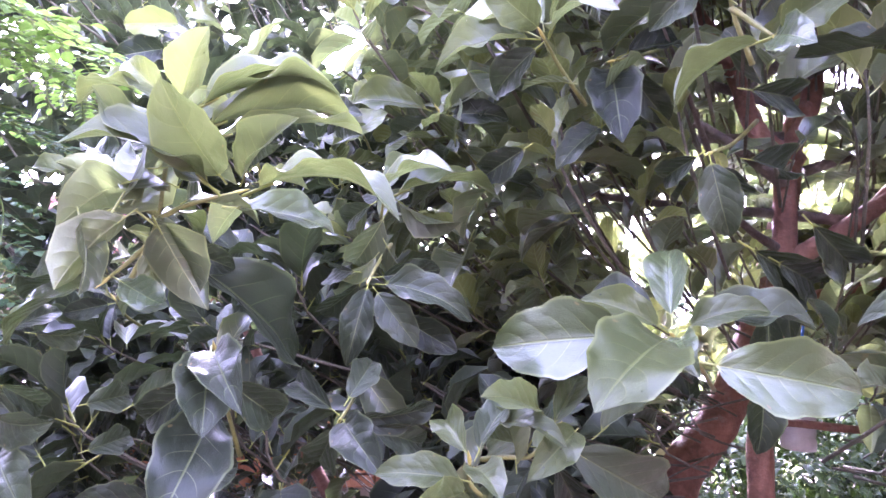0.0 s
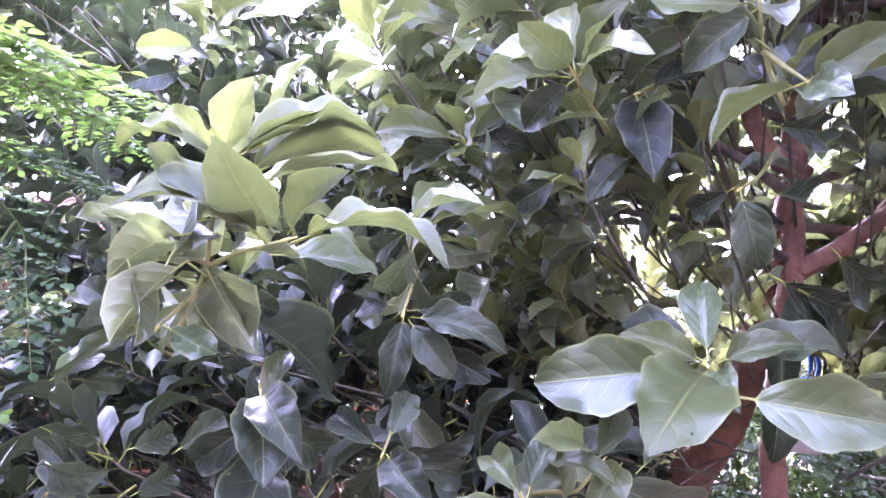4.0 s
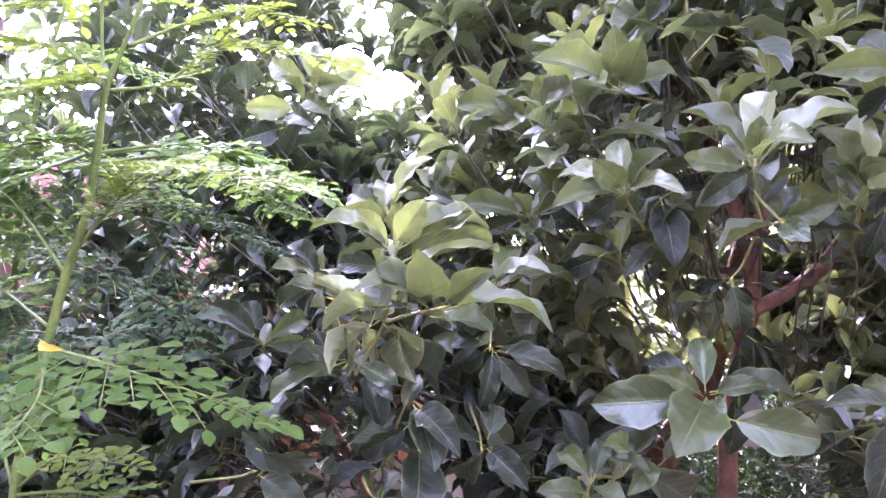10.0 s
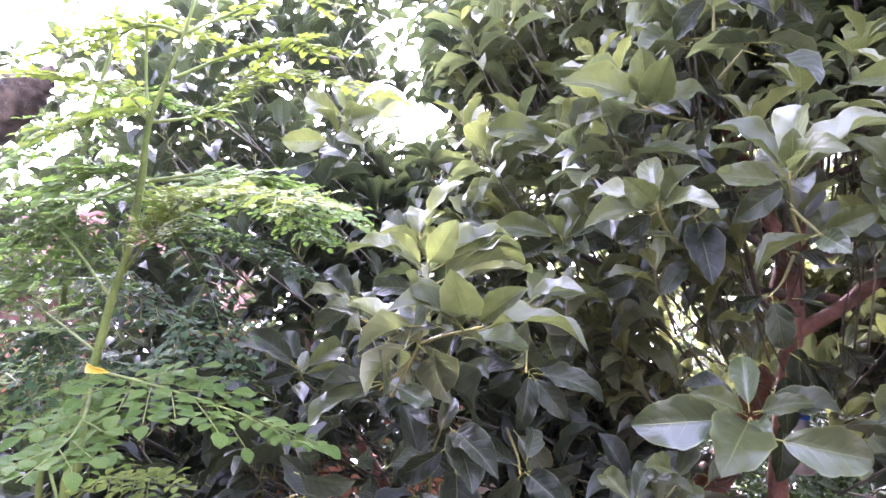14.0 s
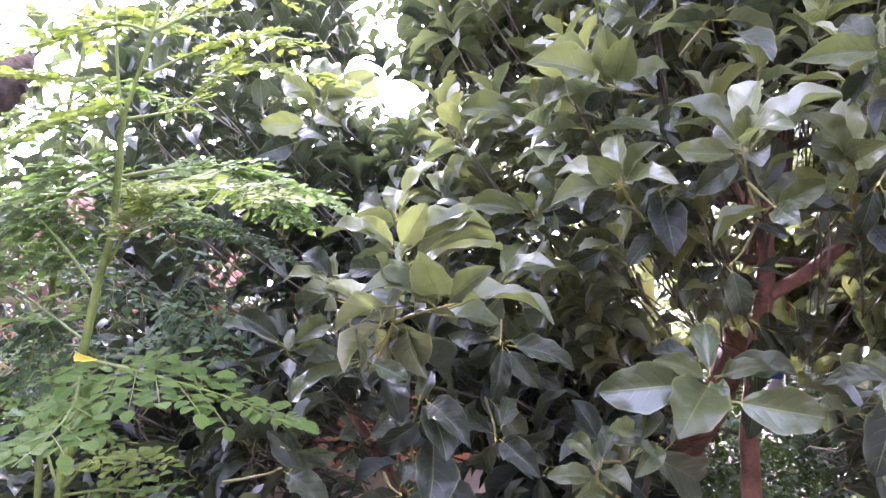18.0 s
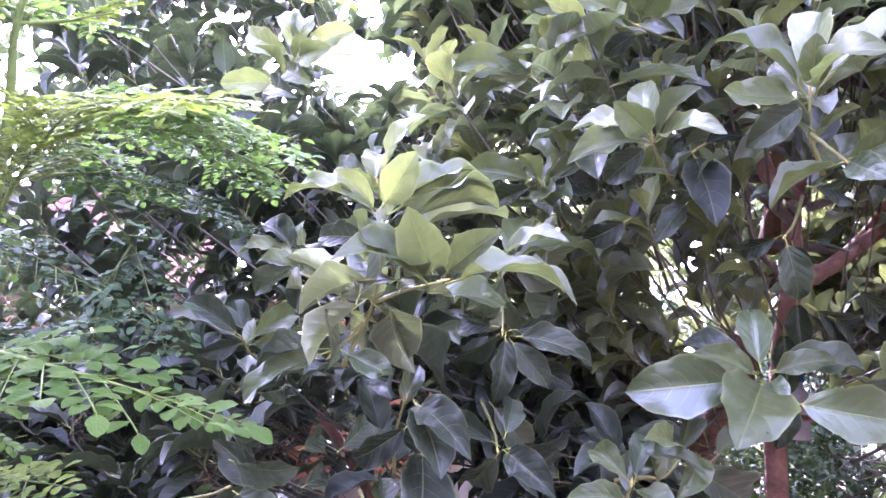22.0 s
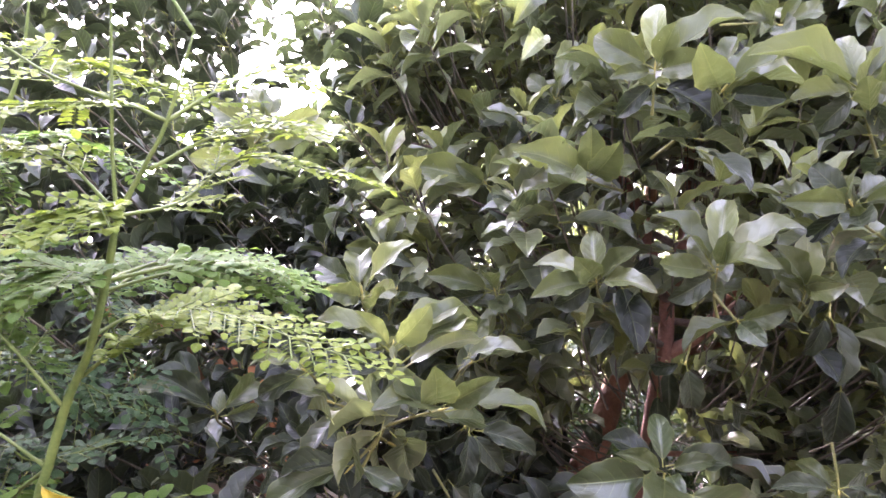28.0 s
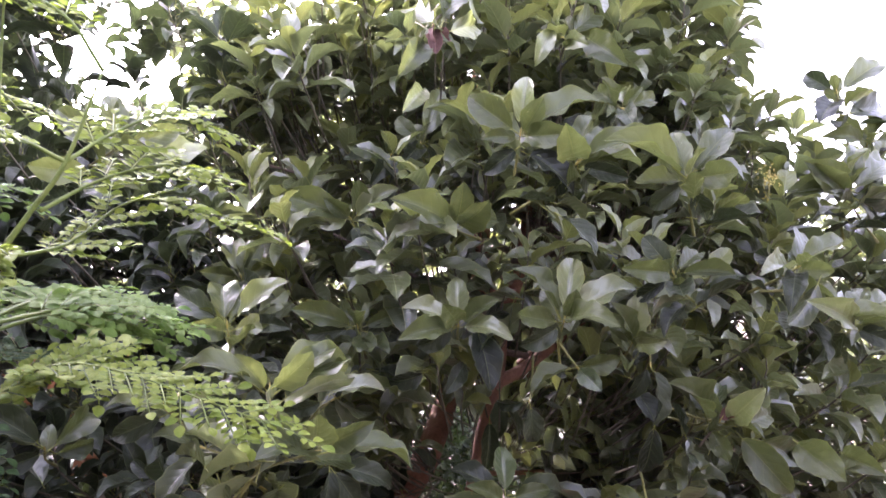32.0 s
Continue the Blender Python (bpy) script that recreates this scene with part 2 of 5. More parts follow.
def tube_data(points, sides=8, steps=6, rough=0.0, seed=0):
    """Verts and faces of a tapered limb along a line of (x, y, z, radius)."""
    line = smooth_line(points, steps)
    rnd = np.random.RandomState(seed)
    verts, faces = [], []
    ahead = np.gradient(line[:, :3], axis=0)
    side = np.array([1.0, 0.2, 0.1])
    for i, (q, d) in enumerate(zip(line, ahead)):
        d = d / (np.linalg.norm(d) + 1e-9)
        side = side - d * (side @ d)
        side /= np.linalg.norm(side) + 1e-9
        other = np.cross(d, side)
        for s in range(sides):
            a = 2 * math.pi * s / sides
            r = max(q[3], 0.0004) * (1 + rough * rnd.uniform(-1, 1))
            verts.append(q[:3] + r * (math.cos(a) * side + math.sin(a) * other))
        if i:
            for s in range(sides):
                b, c = (i - 1) * sides, i * sides
                faces.append((b + s, b + (s + 1) % sides, c + (s + 1) % sides, c + s))
    faces.append(tuple(range(sides))[::-1])
    faces.append(tuple(range(len(verts) - sides, len(verts))))
    return verts, faces


def tube(name, points, mat, parent, sides=8, steps=6, rough=0.0, label=""):
    return part(name, mesh_of(name, *tube_data(points, sides, steps, rough), mat), parent, label)


def leaf_data(rows, cols, bow, fold, wave, curl, seed, blunt=1.0, stalk=0.12, sharp=0.62):
    """A unit leaf along +y from its stalk's foot to its tip, one wide, folded a little along the midrib, with a wavy edge."""
    rnd = np.random.RandomState(seed)
    ph = rnd.uniform(0, 6.28, 4)
    verts, uvs, faces = [], [], []
    for i in range(rows + 1):
        v = i / rows
        y = stalk + (1 - stalk) * v
        w = 0.5 * max(math.sin(math.pi * v ** blunt), 0.0) ** sharp + (0.006 if i in (0, rows) else 0.0)
        spine = bow * 4 * y * (1 - y) + curl * max(0.0, v - 0.6) ** 2
        for j in range(cols + 1):
            u = 2 * j / cols - 1
            hem = 1 + 0.06 * math.sin(7 * v + ph[0] + (2 if u > 0 else 0)) + 0.045 * math.sin(19 * v + ph[1] + (1 if u > 0 else 0)) + 0.02 * math.sin(43 * v + ph[2])
            x = w * u * hem * math.cos(fold * 1.2 * abs(u))
            z = spine + fold * w * abs(u) + wave * u * u * (math.sin(9 * v + ph[2] + (1.6 if u > 0 else 0)) + 0.5 * math.sin(19 * v + ph[3] + u)) * min(1, 3 * w)
            verts.append((x, y, z))
            uvs.append((0.5 + 0.5 * u, v))
            if i and j:
                a, b = (i - 1) * (cols + 1) + j - 1, i * (cols + 1) + j - 1
                faces.append((a, a + 1, b + 1, b))
    if stalk > 0:
        n = len(verts)
        for y, r in ((0.0, 0.012), (stalk + 0.1, 0.009)):
            z = bow * 4 * y * (1 - y)
            for s in range(4):
                verts.append((1.9 * r * math.cos(s * math.pi / 2), y, z - 0.006 + r * math.sin(s * math.pi / 2)))
                uvs.append((0.5, -0.1))
        for s in range(4):
            faces.append((n + s, n + (s + 1) % 4, n + 4 + (s + 1) % 4, n + 4 + s))
    return verts, faces, uvs


def frame_of(base, tip, turn):
    """Across, along and normal of a leaf; turn: degrees about its length, from facing up and outwards."""
    along = Vector(tip) - Vector(base)
    length = along.length
    along.normalize()
    ref = Vector((0, -0.6, 0.8))
    ref = ref - along * ref.dot(along)
    if ref.length < 0.05:
        ref = Vector((0, -0.8, -0.6)) - along * Vector((0, -0.8, -0.6)).dot(along)
    normal = Matrix.Rotation(radians(turn), 3, along) @ ref.normalized()
    return along.cross(normal), along, normal, length


SHAPES = [(0.06, 0.22, 0.036, -0.35), (0.10, 0.32, 0.044, -0.5), (-0.04, 0.22, 0.046, 0.4), (0.07, 0.42, 0.036, -0.4), (0.12, 0.24, 0.052, -0.75), (0.05, 0.36, 0.048, 0.5)]
LEAVES = []
for n, (bow, fold, wave, curl) in enumerate(SHAPES):
    v, f, uv = leaf_data(20, 8, bow, fold, wave, curl, n, (1.06, 0.94)[n in (1, 4)], sharp=(0.58, 0.7)[n in (1, 2, 4)])
    LEAVES.append(mesh_of("leaf", v, f, MATURE, uv))
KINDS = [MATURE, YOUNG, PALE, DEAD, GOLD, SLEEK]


def hang_leaf(parent, base, tip, width, turn, shape, kind):
    x, y, z, length = frame_of(base, tip, turn)
    ob = part("leaf", LEAVES[shape], parent, mat=KINDS[kind])
    ob.matrix_basis = Matrix.Translation(base) @ Matrix((x * width, y * length, z * length)).transposed().to_4x4()
    return ob


OLDER, CHANCE = [], np.random.RandomState(3)


def shoot(tree, twig, leaves, radius=0.0021, green=True, full=False):
    """A leafy shoot: its twig as a line of points, the last one the bud; its leaves as base, tip, width, turn, shape, kind."""
    n = len(twig)
    line = [(*p, radius * (1.5 - 0.7 * i / max(n - 1, 1))) for i, p in enumerate(twig)]
    stem = tube("twig", line, TWIG if green else OLDTWIG, tree, 6, 4, 0.06)
    end = Vector(twig[-1])
    way = (end - Vector(twig[-2])).normalized()
    bud = [(*(end + way * s), r) for s, r in ((0, 0.0016), (0.006, 0.0021), (0.012, 0.0014), (0.018, 0.0004))]
    tube("bud", bud, BUD, stem, 6, 3)
    behind = unit(np.array(way) + np.array([0, 0.7, 0.1]))
    OLDER.extend(r for r in spray(CHANCE, np.array(end) - 0.03 * np.array(way), behind, 6, 0.10) if r[7] > -0.01)
    for *pq, width, turn, shape, kind in leaves:
        hang_leaf(stem, pq[:3], pq[3:], width, turn, shape, kind)
    if full:                              # a whole rosette, with leaves at its far side too
        for n, r in enumerate(spray(CHANCE, np.array(end), unit(np.array(way) + np.array([0, 0.35, 0.5])), 7, 0.105, 0.40)):
            ob = part("leaf", LEAVES[n % 6], stem, mat=KINDS[1 if n < 4 else 0])
            ob.matrix_basis = Matrix.Translation(r[:3]) @ Matrix((r[3:6], r[6:9], r[9:12])).transposed().to_4x4()
    return stem


def many_leaves(name, parent, rows, mat, template, label=""):
    """One mesh of many leaves: rows of base, across, along, normal (already scaled)."""
    v, f, uv = template
    v, nv = np.array(v), len(v)
    rows = np.asarray(rows, float)
    base, x, y, z = rows[:, 0:3], rows[:, 3:6], rows[:, 6:9], rows[:, 9:12]
    co = base[:, None] + v[None, :, 0:1] * x[:, None] + v[None, :, 1:2] * y[:, None] + v[None, :, 2:3] * z[:, None]
    quads = np.array(f)
    idx = (quads[None] + nv * np.arange(len(rows))[:, None, None]).reshape(-1)
    me = bpy.data.meshes.new(name)
    me.vertices.add(co.shape[0] * nv)
    me.vertices.foreach_set("co", co.reshape(-1))
    me.loops.add(len(idx))
    me.loops.foreach_set("vertex_index", idx.astype(np.int32))
    count = len(idx) // 4
    me.polygons.add(count)
    me.polygons.foreach_set("loop_start", (4 * np.arange(count)).astype(np.int32))
    me.polygons.foreach_set("use_smooth", np.ones(count, bool))
    layer = me.uv_layers.new(name="UVMap")
    layer.data.foreach_set("uv", np.tile(np.array(uv)[quads.reshape(-1)], (len(rows), 1)).reshape(-1))
    me.update(calc_edges=True)
    me.validate()
    me.materials.append(mat)
    return tagged(part(name, me, parent, label), kind="stuff")


def unit(v):
    return v / (np.linalg.norm(v) + 1e-9)


def spray(rnd, tip, way, count, length, aspect=0.47):
    """Rows for the leaves round the end of a shoot: the young ones stand, the old ones hang."""
    rows = []
    way = unit(way)
    side = unit(np.cross(way, rnd.normal(size=3)))
    other = np.cross(way, side)
    for i in range(count):
        age = i / max(count - 1, 1)
        a = 2.4 * i + rnd.uniform(-0.4, 0.4)
        open_ = 0.66 + 0.84 * age + rnd.uniform(-0.22, 0.22)
        out = math.cos(a) * side + math.sin(a) * other
        y = unit(math.cos(open_) * way + math.sin(open_) * out + np.array([0, 0, -0.55 * max(0, age - 0.3)]))
        z = unit(way * math.sin(open_) - out * math.cos(open_) + rnd.normal(size=3) * 0.22 + np.array([0, -0.12, 0.95 - 0.45 * age]))
        z = unit(z - y * (z @ y))
        size = length * rnd.uniform(0.75, 1.15) * (0.7 + 0.3 * min(1, i / 3))
        rows.append(np.r_[tip - way * 0.10 * age, np.cross(y, z) * size * aspect * rnd.uniform(0.85, 1.2), y * size, z * size])
    return rows


# ---- ground ----
SOIL = plain_material("soil", (0.045, 0.03, 0.021), (0.09, 0.06, 0.043), 3.0, 0.95, 0.2, 0.8, 0.03)
rnd = np.random.RandomState(5)
axis = np.concatenate([-np.geomspace(3000, 9, 14), np.linspace(-8, 8, 49), np.geomspace(9, 3000, 14)])
verts = [(x, y + 3, 0.05 * noise.noise((x * 0.7, y * 0.7, 0)) + 0.02 * noise.noise((x * 3, y * 3, 4))) for y in axis for x in axis]
n = len(axis)
faces = [(j * n + i, j * n + i + 1, j * n + n + i + 1, j * n + n + i) for j in range(n - 1) for i in range(n - 1)]
tagged(new("ground", mesh_of("ground", verts, faces, SOIL)), "bare reddish-brown earth with fallen leaves", "ground", kind="structure")

# unseen walls, added to cut the sky light on the low leaves
SHADEWALL = plain_material("shade_wall_plaster", (0.045, 0.045, 0.042), (0.075, 0.075, 0.07), 2.0, 0.9, 0.2, 0.4, 0.004)
def shade_wall(name, x0, x1, y0, y1, top):
    corners = [(x, y, z) for x in (x0, x1) for y in (y0, y1) for z in (-0.1, top)]
    me = mesh_of(name, corners, [(0, 1, 3, 2), (4, 6, 7, 5), (0, 4, 5, 1), (2, 3, 7, 6), (0, 2, 6, 4), (1, 5, 7, 3)], SHADEWALL, smooth=False)
    return tagged(new(name, me), "added unseen dark wall that keeps sky light off the leaves", "wall", kind="structure")


shade_wall("shade_wall_near", -3.0, 4.8, -1.95, -1.75, 3.1)
shade_wall("shade_wall_left", -3.2, -3.0, -1.95, 1.5, 3.8)

# ---- the avocado tree: trunk and limbs ----
tree = tagged(new("avocado_tree"), "dense broad-leaved tree with reddish trunk and glossy dark leaves", "tree")
tube("trunk", [(0.12, 1.66, -0.1, 0.085), (0.17, 1.67, 0.4, 0.068), (0.31, 1.70, 0.98, 0.057), (0.44, 1.735, 1.29, 0.051), (0.49, 1.75, 1.355, 0.049), (0.562, 1.77, 1.435, 0.047), (0.648, 1.82, 1.572, 0.043), (0.717, 1.85, 1.72, 0.038),
               (0.786, 1.88, 1.89, 0.033), (0.86, 1.93, 2.10, 0.028), (0.92, 1.98, 2.45, 0.021), (0.9, 2.05, 2.85, 0.014), (0.93, 2.1, 3.2, 0.007)], BARK, tree, 16, 8, 0.05, "reddish-brown leaning trunk")
tube("stem", [(0.42, 1.42, -0.1, 0.04), (0.47, 1.38, 0.7, 0.028), (0.506, 1.36, 1.345, 0.023), (0.52, 1.36, 1.446, 0.022), (0.556, 1.36, 1.614, 0.022), (0.59, 1.352, 1.75, 0.022), (0.62, 1.36, 1.93, 0.020), (0.703, 1.395, 2.10, 0.019), (0.76, 1.45, 2.45, 0.015), (0.72, 1.6, 2.85, 0.010), (0.75, 1.65, 3.2, 0.005)], BARK, tree, 12, 8, 0.05, "second reddish stem that forks")
BOUGHS = [
    [(0.588, 1.352, 1.735, 0.020), (0.672, 1.338, 1.776, 0.018), (0.762, 1.335, 1.832, 0.016), (0.96, 1.40, 1.93, 0.013), (1.3, 1.5, 2.06, 0.009)],
    [(0.72, 1.43, 1.78, 0.013), (0.786, 1.392, 1.849, 0.012), (0.831, 1.366, 1.909, 0.01), (0.86, 1.2, 2.05, 0.007)],
    [(0.64, 1.367, 1.926, 0.026), (0.579, 1.353, 1.98, 0.02), (0.559, 1.361, 2.042, 0.019), (0.545, 1.383, 2.148, 0.017), (0.45, 1.45, 2.45, 0.012), (0.35, 1.5, 2.8, 0.006)],
    [(0.61, 1.35, 1.88, 0.012), (0.514, 1.293, 1.94, 0.010), (0.415, 1.236, 1.984, 0.008), (0.346, 1.218, 1.996, 0.007), (0.15, 1.1, 2.05, 0.004)],
    [(0.59, 1.36, 1.76, 0.01), (0.506, 1.267, 1.785, 0.007), (0.455, 1.206, 1.819, 0.006), (0.36, 1.0, 1.9, 0.004)],
    [(0.70, 1.845, 1.69, 0.018), (0.87, 1.665, 1.72, 0.015), (1.029, 1.726, 1.741, 0.012), (1.3, 1.7, 1.8, 0.008)],
    [(0.52, 1.37, 1.44, 0.009), (0.616, 1.507, 1.435, 0.008), (0.839, 1.561, 1.409, 0.008), (1.2, 1.55, 1.4, 0.005)],
]
for n, line in enumerate(BOUGHS):
    tube("limb", [*line, (*(2 * np.array(line[-1][:3]) - np.array(line[-2][:3])), 0.001)], GREYBARK if n in (3, 4, 7, 8) else BARK, tree, 10, 6, 0.06)
tube("limb", [(0.36, 1.71, 1.12, 0.03), (-0.05, 1.8, 0.95, 0.026), (-0.376, 2.015, 1.053, 0.022), (-0.481, 2.049, 1.214, 0.02), (-0.59, 2.083, 1.382, 0.018), (-0.683, 2.12, 1.517, 0.016), (-0.85, 2.1, 1.9, 0.015), (-0.9, 2.0, 2.2, 0.008)], BARK, tree, 10, 6, 0.05)

# ---- leafy shoots at the front of the crown ----
shoot(tree, [(0.585, 1.345, 1.715), (0.58, 1.325, 1.72), (0.575, 1.31, 1.715)], [
    (0.575, 1.31, 1.71, 0.560, 1.29, 1.585, 0.055, 20, 1, 0),
    (0.580, 1.31, 1.69, 0.630, 1.28, 1.570, 0.055, -25, 0, 0),
    (0.530, 1.29, 1.65, 0.508, 1.27, 1.505, 0.062, 10, 3, 0),
    (0.510, 1.29, 1.54, 0.482, 1.28, 1.400, 0.064, -15, 0, 0)])
shoot(tree, [(-0.300, 0.669, 1.627), (-0.271, 0.664, 1.673), (-0.255, 0.656, 1.706), (-0.243, 0.643, 1.752), (-0.241, 0.661, 1.813)], [
    (-0.241, 0.659, 1.819, -0.191, 0.610, 1.877, 0.045, 83, 0, 1),
    (-0.245, 0.661, 1.817, -0.299, 0.652, 1.875, 0.033, -39, 1, 1),
    (-0.247, 0.663, 1.813, -0.371, 0.682, 1.860, 0.056, 13, 4, 1),
    (-0.247, 0.663, 1.815, -0.302, 0.680, 1.844, 0.027, -7, 1, 5),
    (-0.235, 0.661, 1.813, -0.091, 0.728, 1.862, 0.070, 7, 1, 1),
    (-0.237, 0.667, 1.817, -0.122, 0.715, 1.885, 0.059, -4, 0, 1),
    (-0.231, 0.665, 1.793, -0.087, 0.760, 1.843, 0.075, -13, 3, 1),
    (-0.231, 0.671, 1.783, -0.075, 0.764, 1.828, 0.079, -4, 0, 2),
    (-0.253, 0.665, 1.783, -0.334, 0.704, 1.799, 0.038, -41, 0, 0)])
shoot(tree, [(-0.256, 0.656, 1.702), (-0.221, 0.648, 1.713), (-0.177, 0.649, 1.722)], [
    (-0.181, 0.645, 1.730, -0.198, 0.545, 1.792, 0.059, -147, 0, 1),
    (-0.169, 0.647, 1.728, -0.097, 0.592, 1.772, 0.042, 58, 3, 1),
    (-0.167, 0.649, 1.720, -0.009, 0.626, 1.700, 0.068, -17, 4, 1),
    (-0.187, 0.649, 1.710, -0.088, 0.700, 1.692, 0.047, 18, 0, 5),
    (-0.189, 0.647, 1.724, -0.268, 0.553, 1.792, 0.059, -26, 2, 1),
    (-0.187, 0.645, 1.720, -0.275, 0.537, 1.753, 0.060, -18, 4, 1)])
shoot(tree, [(-0.255, 0.656, 1.706), (-0.291, 0.660, 1.723), (-0.330, 0.663, 1.738)], [
    (-0.334, 0.663, 1.742, -0.403, 0.654, 1.765, 0.031, -8, 4, 1),
    (-0.326, 0.663, 1.744, -0.305, 0.727, 1.771, 0.030, 8, 0, 1),
    (-0.324, 0.663, 1.740, -0.279, 0.797, 1.717, 0.060, 35, 1, 5),
    (-0.328, 0.667, 1.738, -0.371, 0.721, 1.792, 0.037, 36, 1, 0)])
shoot(tree, [(-0.263, 0.665, 1.686), (-0.286, 0.663, 1.664), (-0.304, 0.659, 1.648)], [
    (-0.310, 0.659, 1.648, -0.434, 0.683, 1.591, 0.058, -7, 0, 5),
    (-0.300, 0.657, 1.648, -0.233, 0.638, 1.613, 0.033, 26, 2, 5),
    (-0.308, 0.659, 1.652, -0.305, 0.657, 1.682, 0.015, 19, 1, 0),
    (-0.314, 0.663, 1.650, -0.412, 0.678, 1.636, 0.042, -7, 3, 0)])
shoot(tree, [(-0.267, 0.665, 1.686), (-0.259, 0.666, 1.681), (-0.252, 0.667, 1.677)], [
    (-0.252, 0.667, 1.677, -0.178, 0.862, 1.562, 0.100, 47, 0, 0),
    (-0.252, 0.667, 1.681, -0.200, 0.716, 1.659, 0.033, 69, 1, 0),
    (-0.272, 0.667, 1.677, -0.258, 0.708, 1.715, 0.026, 25, 1, 0)])
shoot(tree, [(0.342, 0.985, 1.516), (0.287, 0.845, 1.556), (0.247, 0.755, 1.576)], [
    (0.221, 0.740, 1.578, 0.063, 0.746, 1.572, 0.079, -47, 0, 5),
    (0.241, 0.751, 1.580, 0.156, 0.746, 1.619, 0.039, -28, 1, 1),
    (0.247, 0.759, 1.586, 0.259, 0.799, 1.675, 0.048, -15, 3, 5),
    (0.243, 0.749, 1.576, 0.152, 0.613, 1.518, 0.087, -10, 0, 1),
    (0.253, 0.751, 1.576, 0.250, 0.694, 1.541, 0.033, 30, 4, 5),
    (0.258, 0.722, 1.550, 0.397, 0.703, 1.517, 0.072, 50, 0, 5),
    (0.253, 0.755, 1.582, 0.333, 0.728, 1.600, 0.036, 26, 4, 1),
    (0.255, 0.765, 1.586, 0.391, 0.763, 1.584, 0.057, 13, 1, 0),
    (0.243, 0.765, 1.586, 0.167, 0.840, 1.631, 0.049, -12, 1, 0)])
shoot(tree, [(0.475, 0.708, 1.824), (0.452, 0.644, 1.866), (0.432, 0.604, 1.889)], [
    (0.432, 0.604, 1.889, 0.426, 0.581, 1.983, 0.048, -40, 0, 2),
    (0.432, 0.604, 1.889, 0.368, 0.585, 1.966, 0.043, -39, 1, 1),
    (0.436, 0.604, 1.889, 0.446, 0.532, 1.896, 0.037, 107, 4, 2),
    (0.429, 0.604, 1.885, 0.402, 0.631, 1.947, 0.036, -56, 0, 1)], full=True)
shoot(tree, [(0.313, 0.679, 1.889), (0.327, 0.666, 1.864), (0.338, 0.653, 1.843)], [
    (0.338, 0.653, 1.843, 0.397, 0.595, 1.863, 0.043, 71, 1, 1),
    (0.338, 0.653, 1.843, 0.343, 0.589, 1.805, 0.037, 57, 0, 5),
    (0.338, 0.653, 1.843, 0.248, 0.678, 1.796, 0.044, 19, 3, 1)])
shoot(tree, [(-0.536, 1.151, 1.631), (-0.552, 1.095, 1.655), (-0.553, 1.060, 1.679)], [
    (-0.553, 1.060, 1.682, -0.664, 1.060, 1.763, 0.052, -20, 1, 0),
    (-0.551, 1.061, 1.679, -0.707, 1.078, 1.738, 0.063, 8, 0, 1),
    (-0.549, 1.062, 1.675, -0.480, 1.171, 1.734, 0.054, 38, 1, 1),
    (-0.553, 1.061, 1.675, -0.620, 1.028, 1.658, 0.036, -64, 0, 0),
    (-0.544, 1.063, 1.670, -0.472, 1.097, 1.683, 0.040, 63, 3, 1)])
shoot(tree, [(-0.268, 0.899, 1.452), (-0.257, 0.828, 1.519), (-0.231, 0.739, 1.577)], [
    (-0.216, 0.699, 1.580, -0.181, 0.613, 1.501, 0.057, -14, 0, 0),
    (-0.213, 0.700, 1.575, -0.149, 0.611, 1.522, 0.052, 10, 1, 0),
    (-0.210, 0.709, 1.523, -0.212, 0.603, 1.427, 0.070, -31, 0, 0),
    (-0.212, 0.704, 1.552, -0.177, 0.786, 1.502, 0.049, 86, 3, 0),
    (-0.218, 0.704, 1.552, -0.304, 0.729, 1.504, 0.042, -69, 1, 0)])
shoot(tree, [(-0.315, 0.856, 1.442), (-0.292, 0.778, 1.433), (-0.269, 0.719, 1.434)], [
    (-0.262, 0.699, 1.434, -0.326, 0.659, 1.438, 0.035, -49, 0, 0),
    (-0.254, 0.699, 1.440, -0.205, 0.751, 1.462, 0.037, 51, 1, 0),
    (-0.265, 0.697, 1.443, -0.269, 0.766, 1.478, 0.036, 37, 3, 0)])
shoot(tree, [(-0.618, 0.871, 1.437), (-0.508, 0.775, 1.463), (-0.470, 0.735, 1.478)], [
    (-0.455, 0.716, 1.478, -0.368, 0.656, 1.421, 0.049, 2, 1, 0),
    (-0.458, 0.709, 1.517, -0.355, 0.656, 1.508, 0.044, 87, 0, 0),
    (-0.420, 0.698, 1.600, -0.395, 0.765, 1.604, 0.027, 106, 1, 0),
    (-0.368, 0.716, 1.523, -0.351, 0.787, 1.534, 0.035, 70, 0, 0),
    (-0.404, 0.723, 1.463, -0.486, 0.743, 1.540, 0.043, -41, 2, 0),
    (-0.444, 0.696, 1.600, -0.423, 0.757, 1.630, 0.027, 45, 0, 0),
    (-0.457, 0.703, 1.552, -0.446, 0.776, 1.520, 0.031, 101, 1, 0),
    (-0.320, 0.721, 1.517, -0.285, 0.775, 1.553, 0.037, 54, 1, 0),
    (-0.368, 0.724, 1.475, -0.351, 0.794, 1.488, 0.032, 65, 0, 0)])
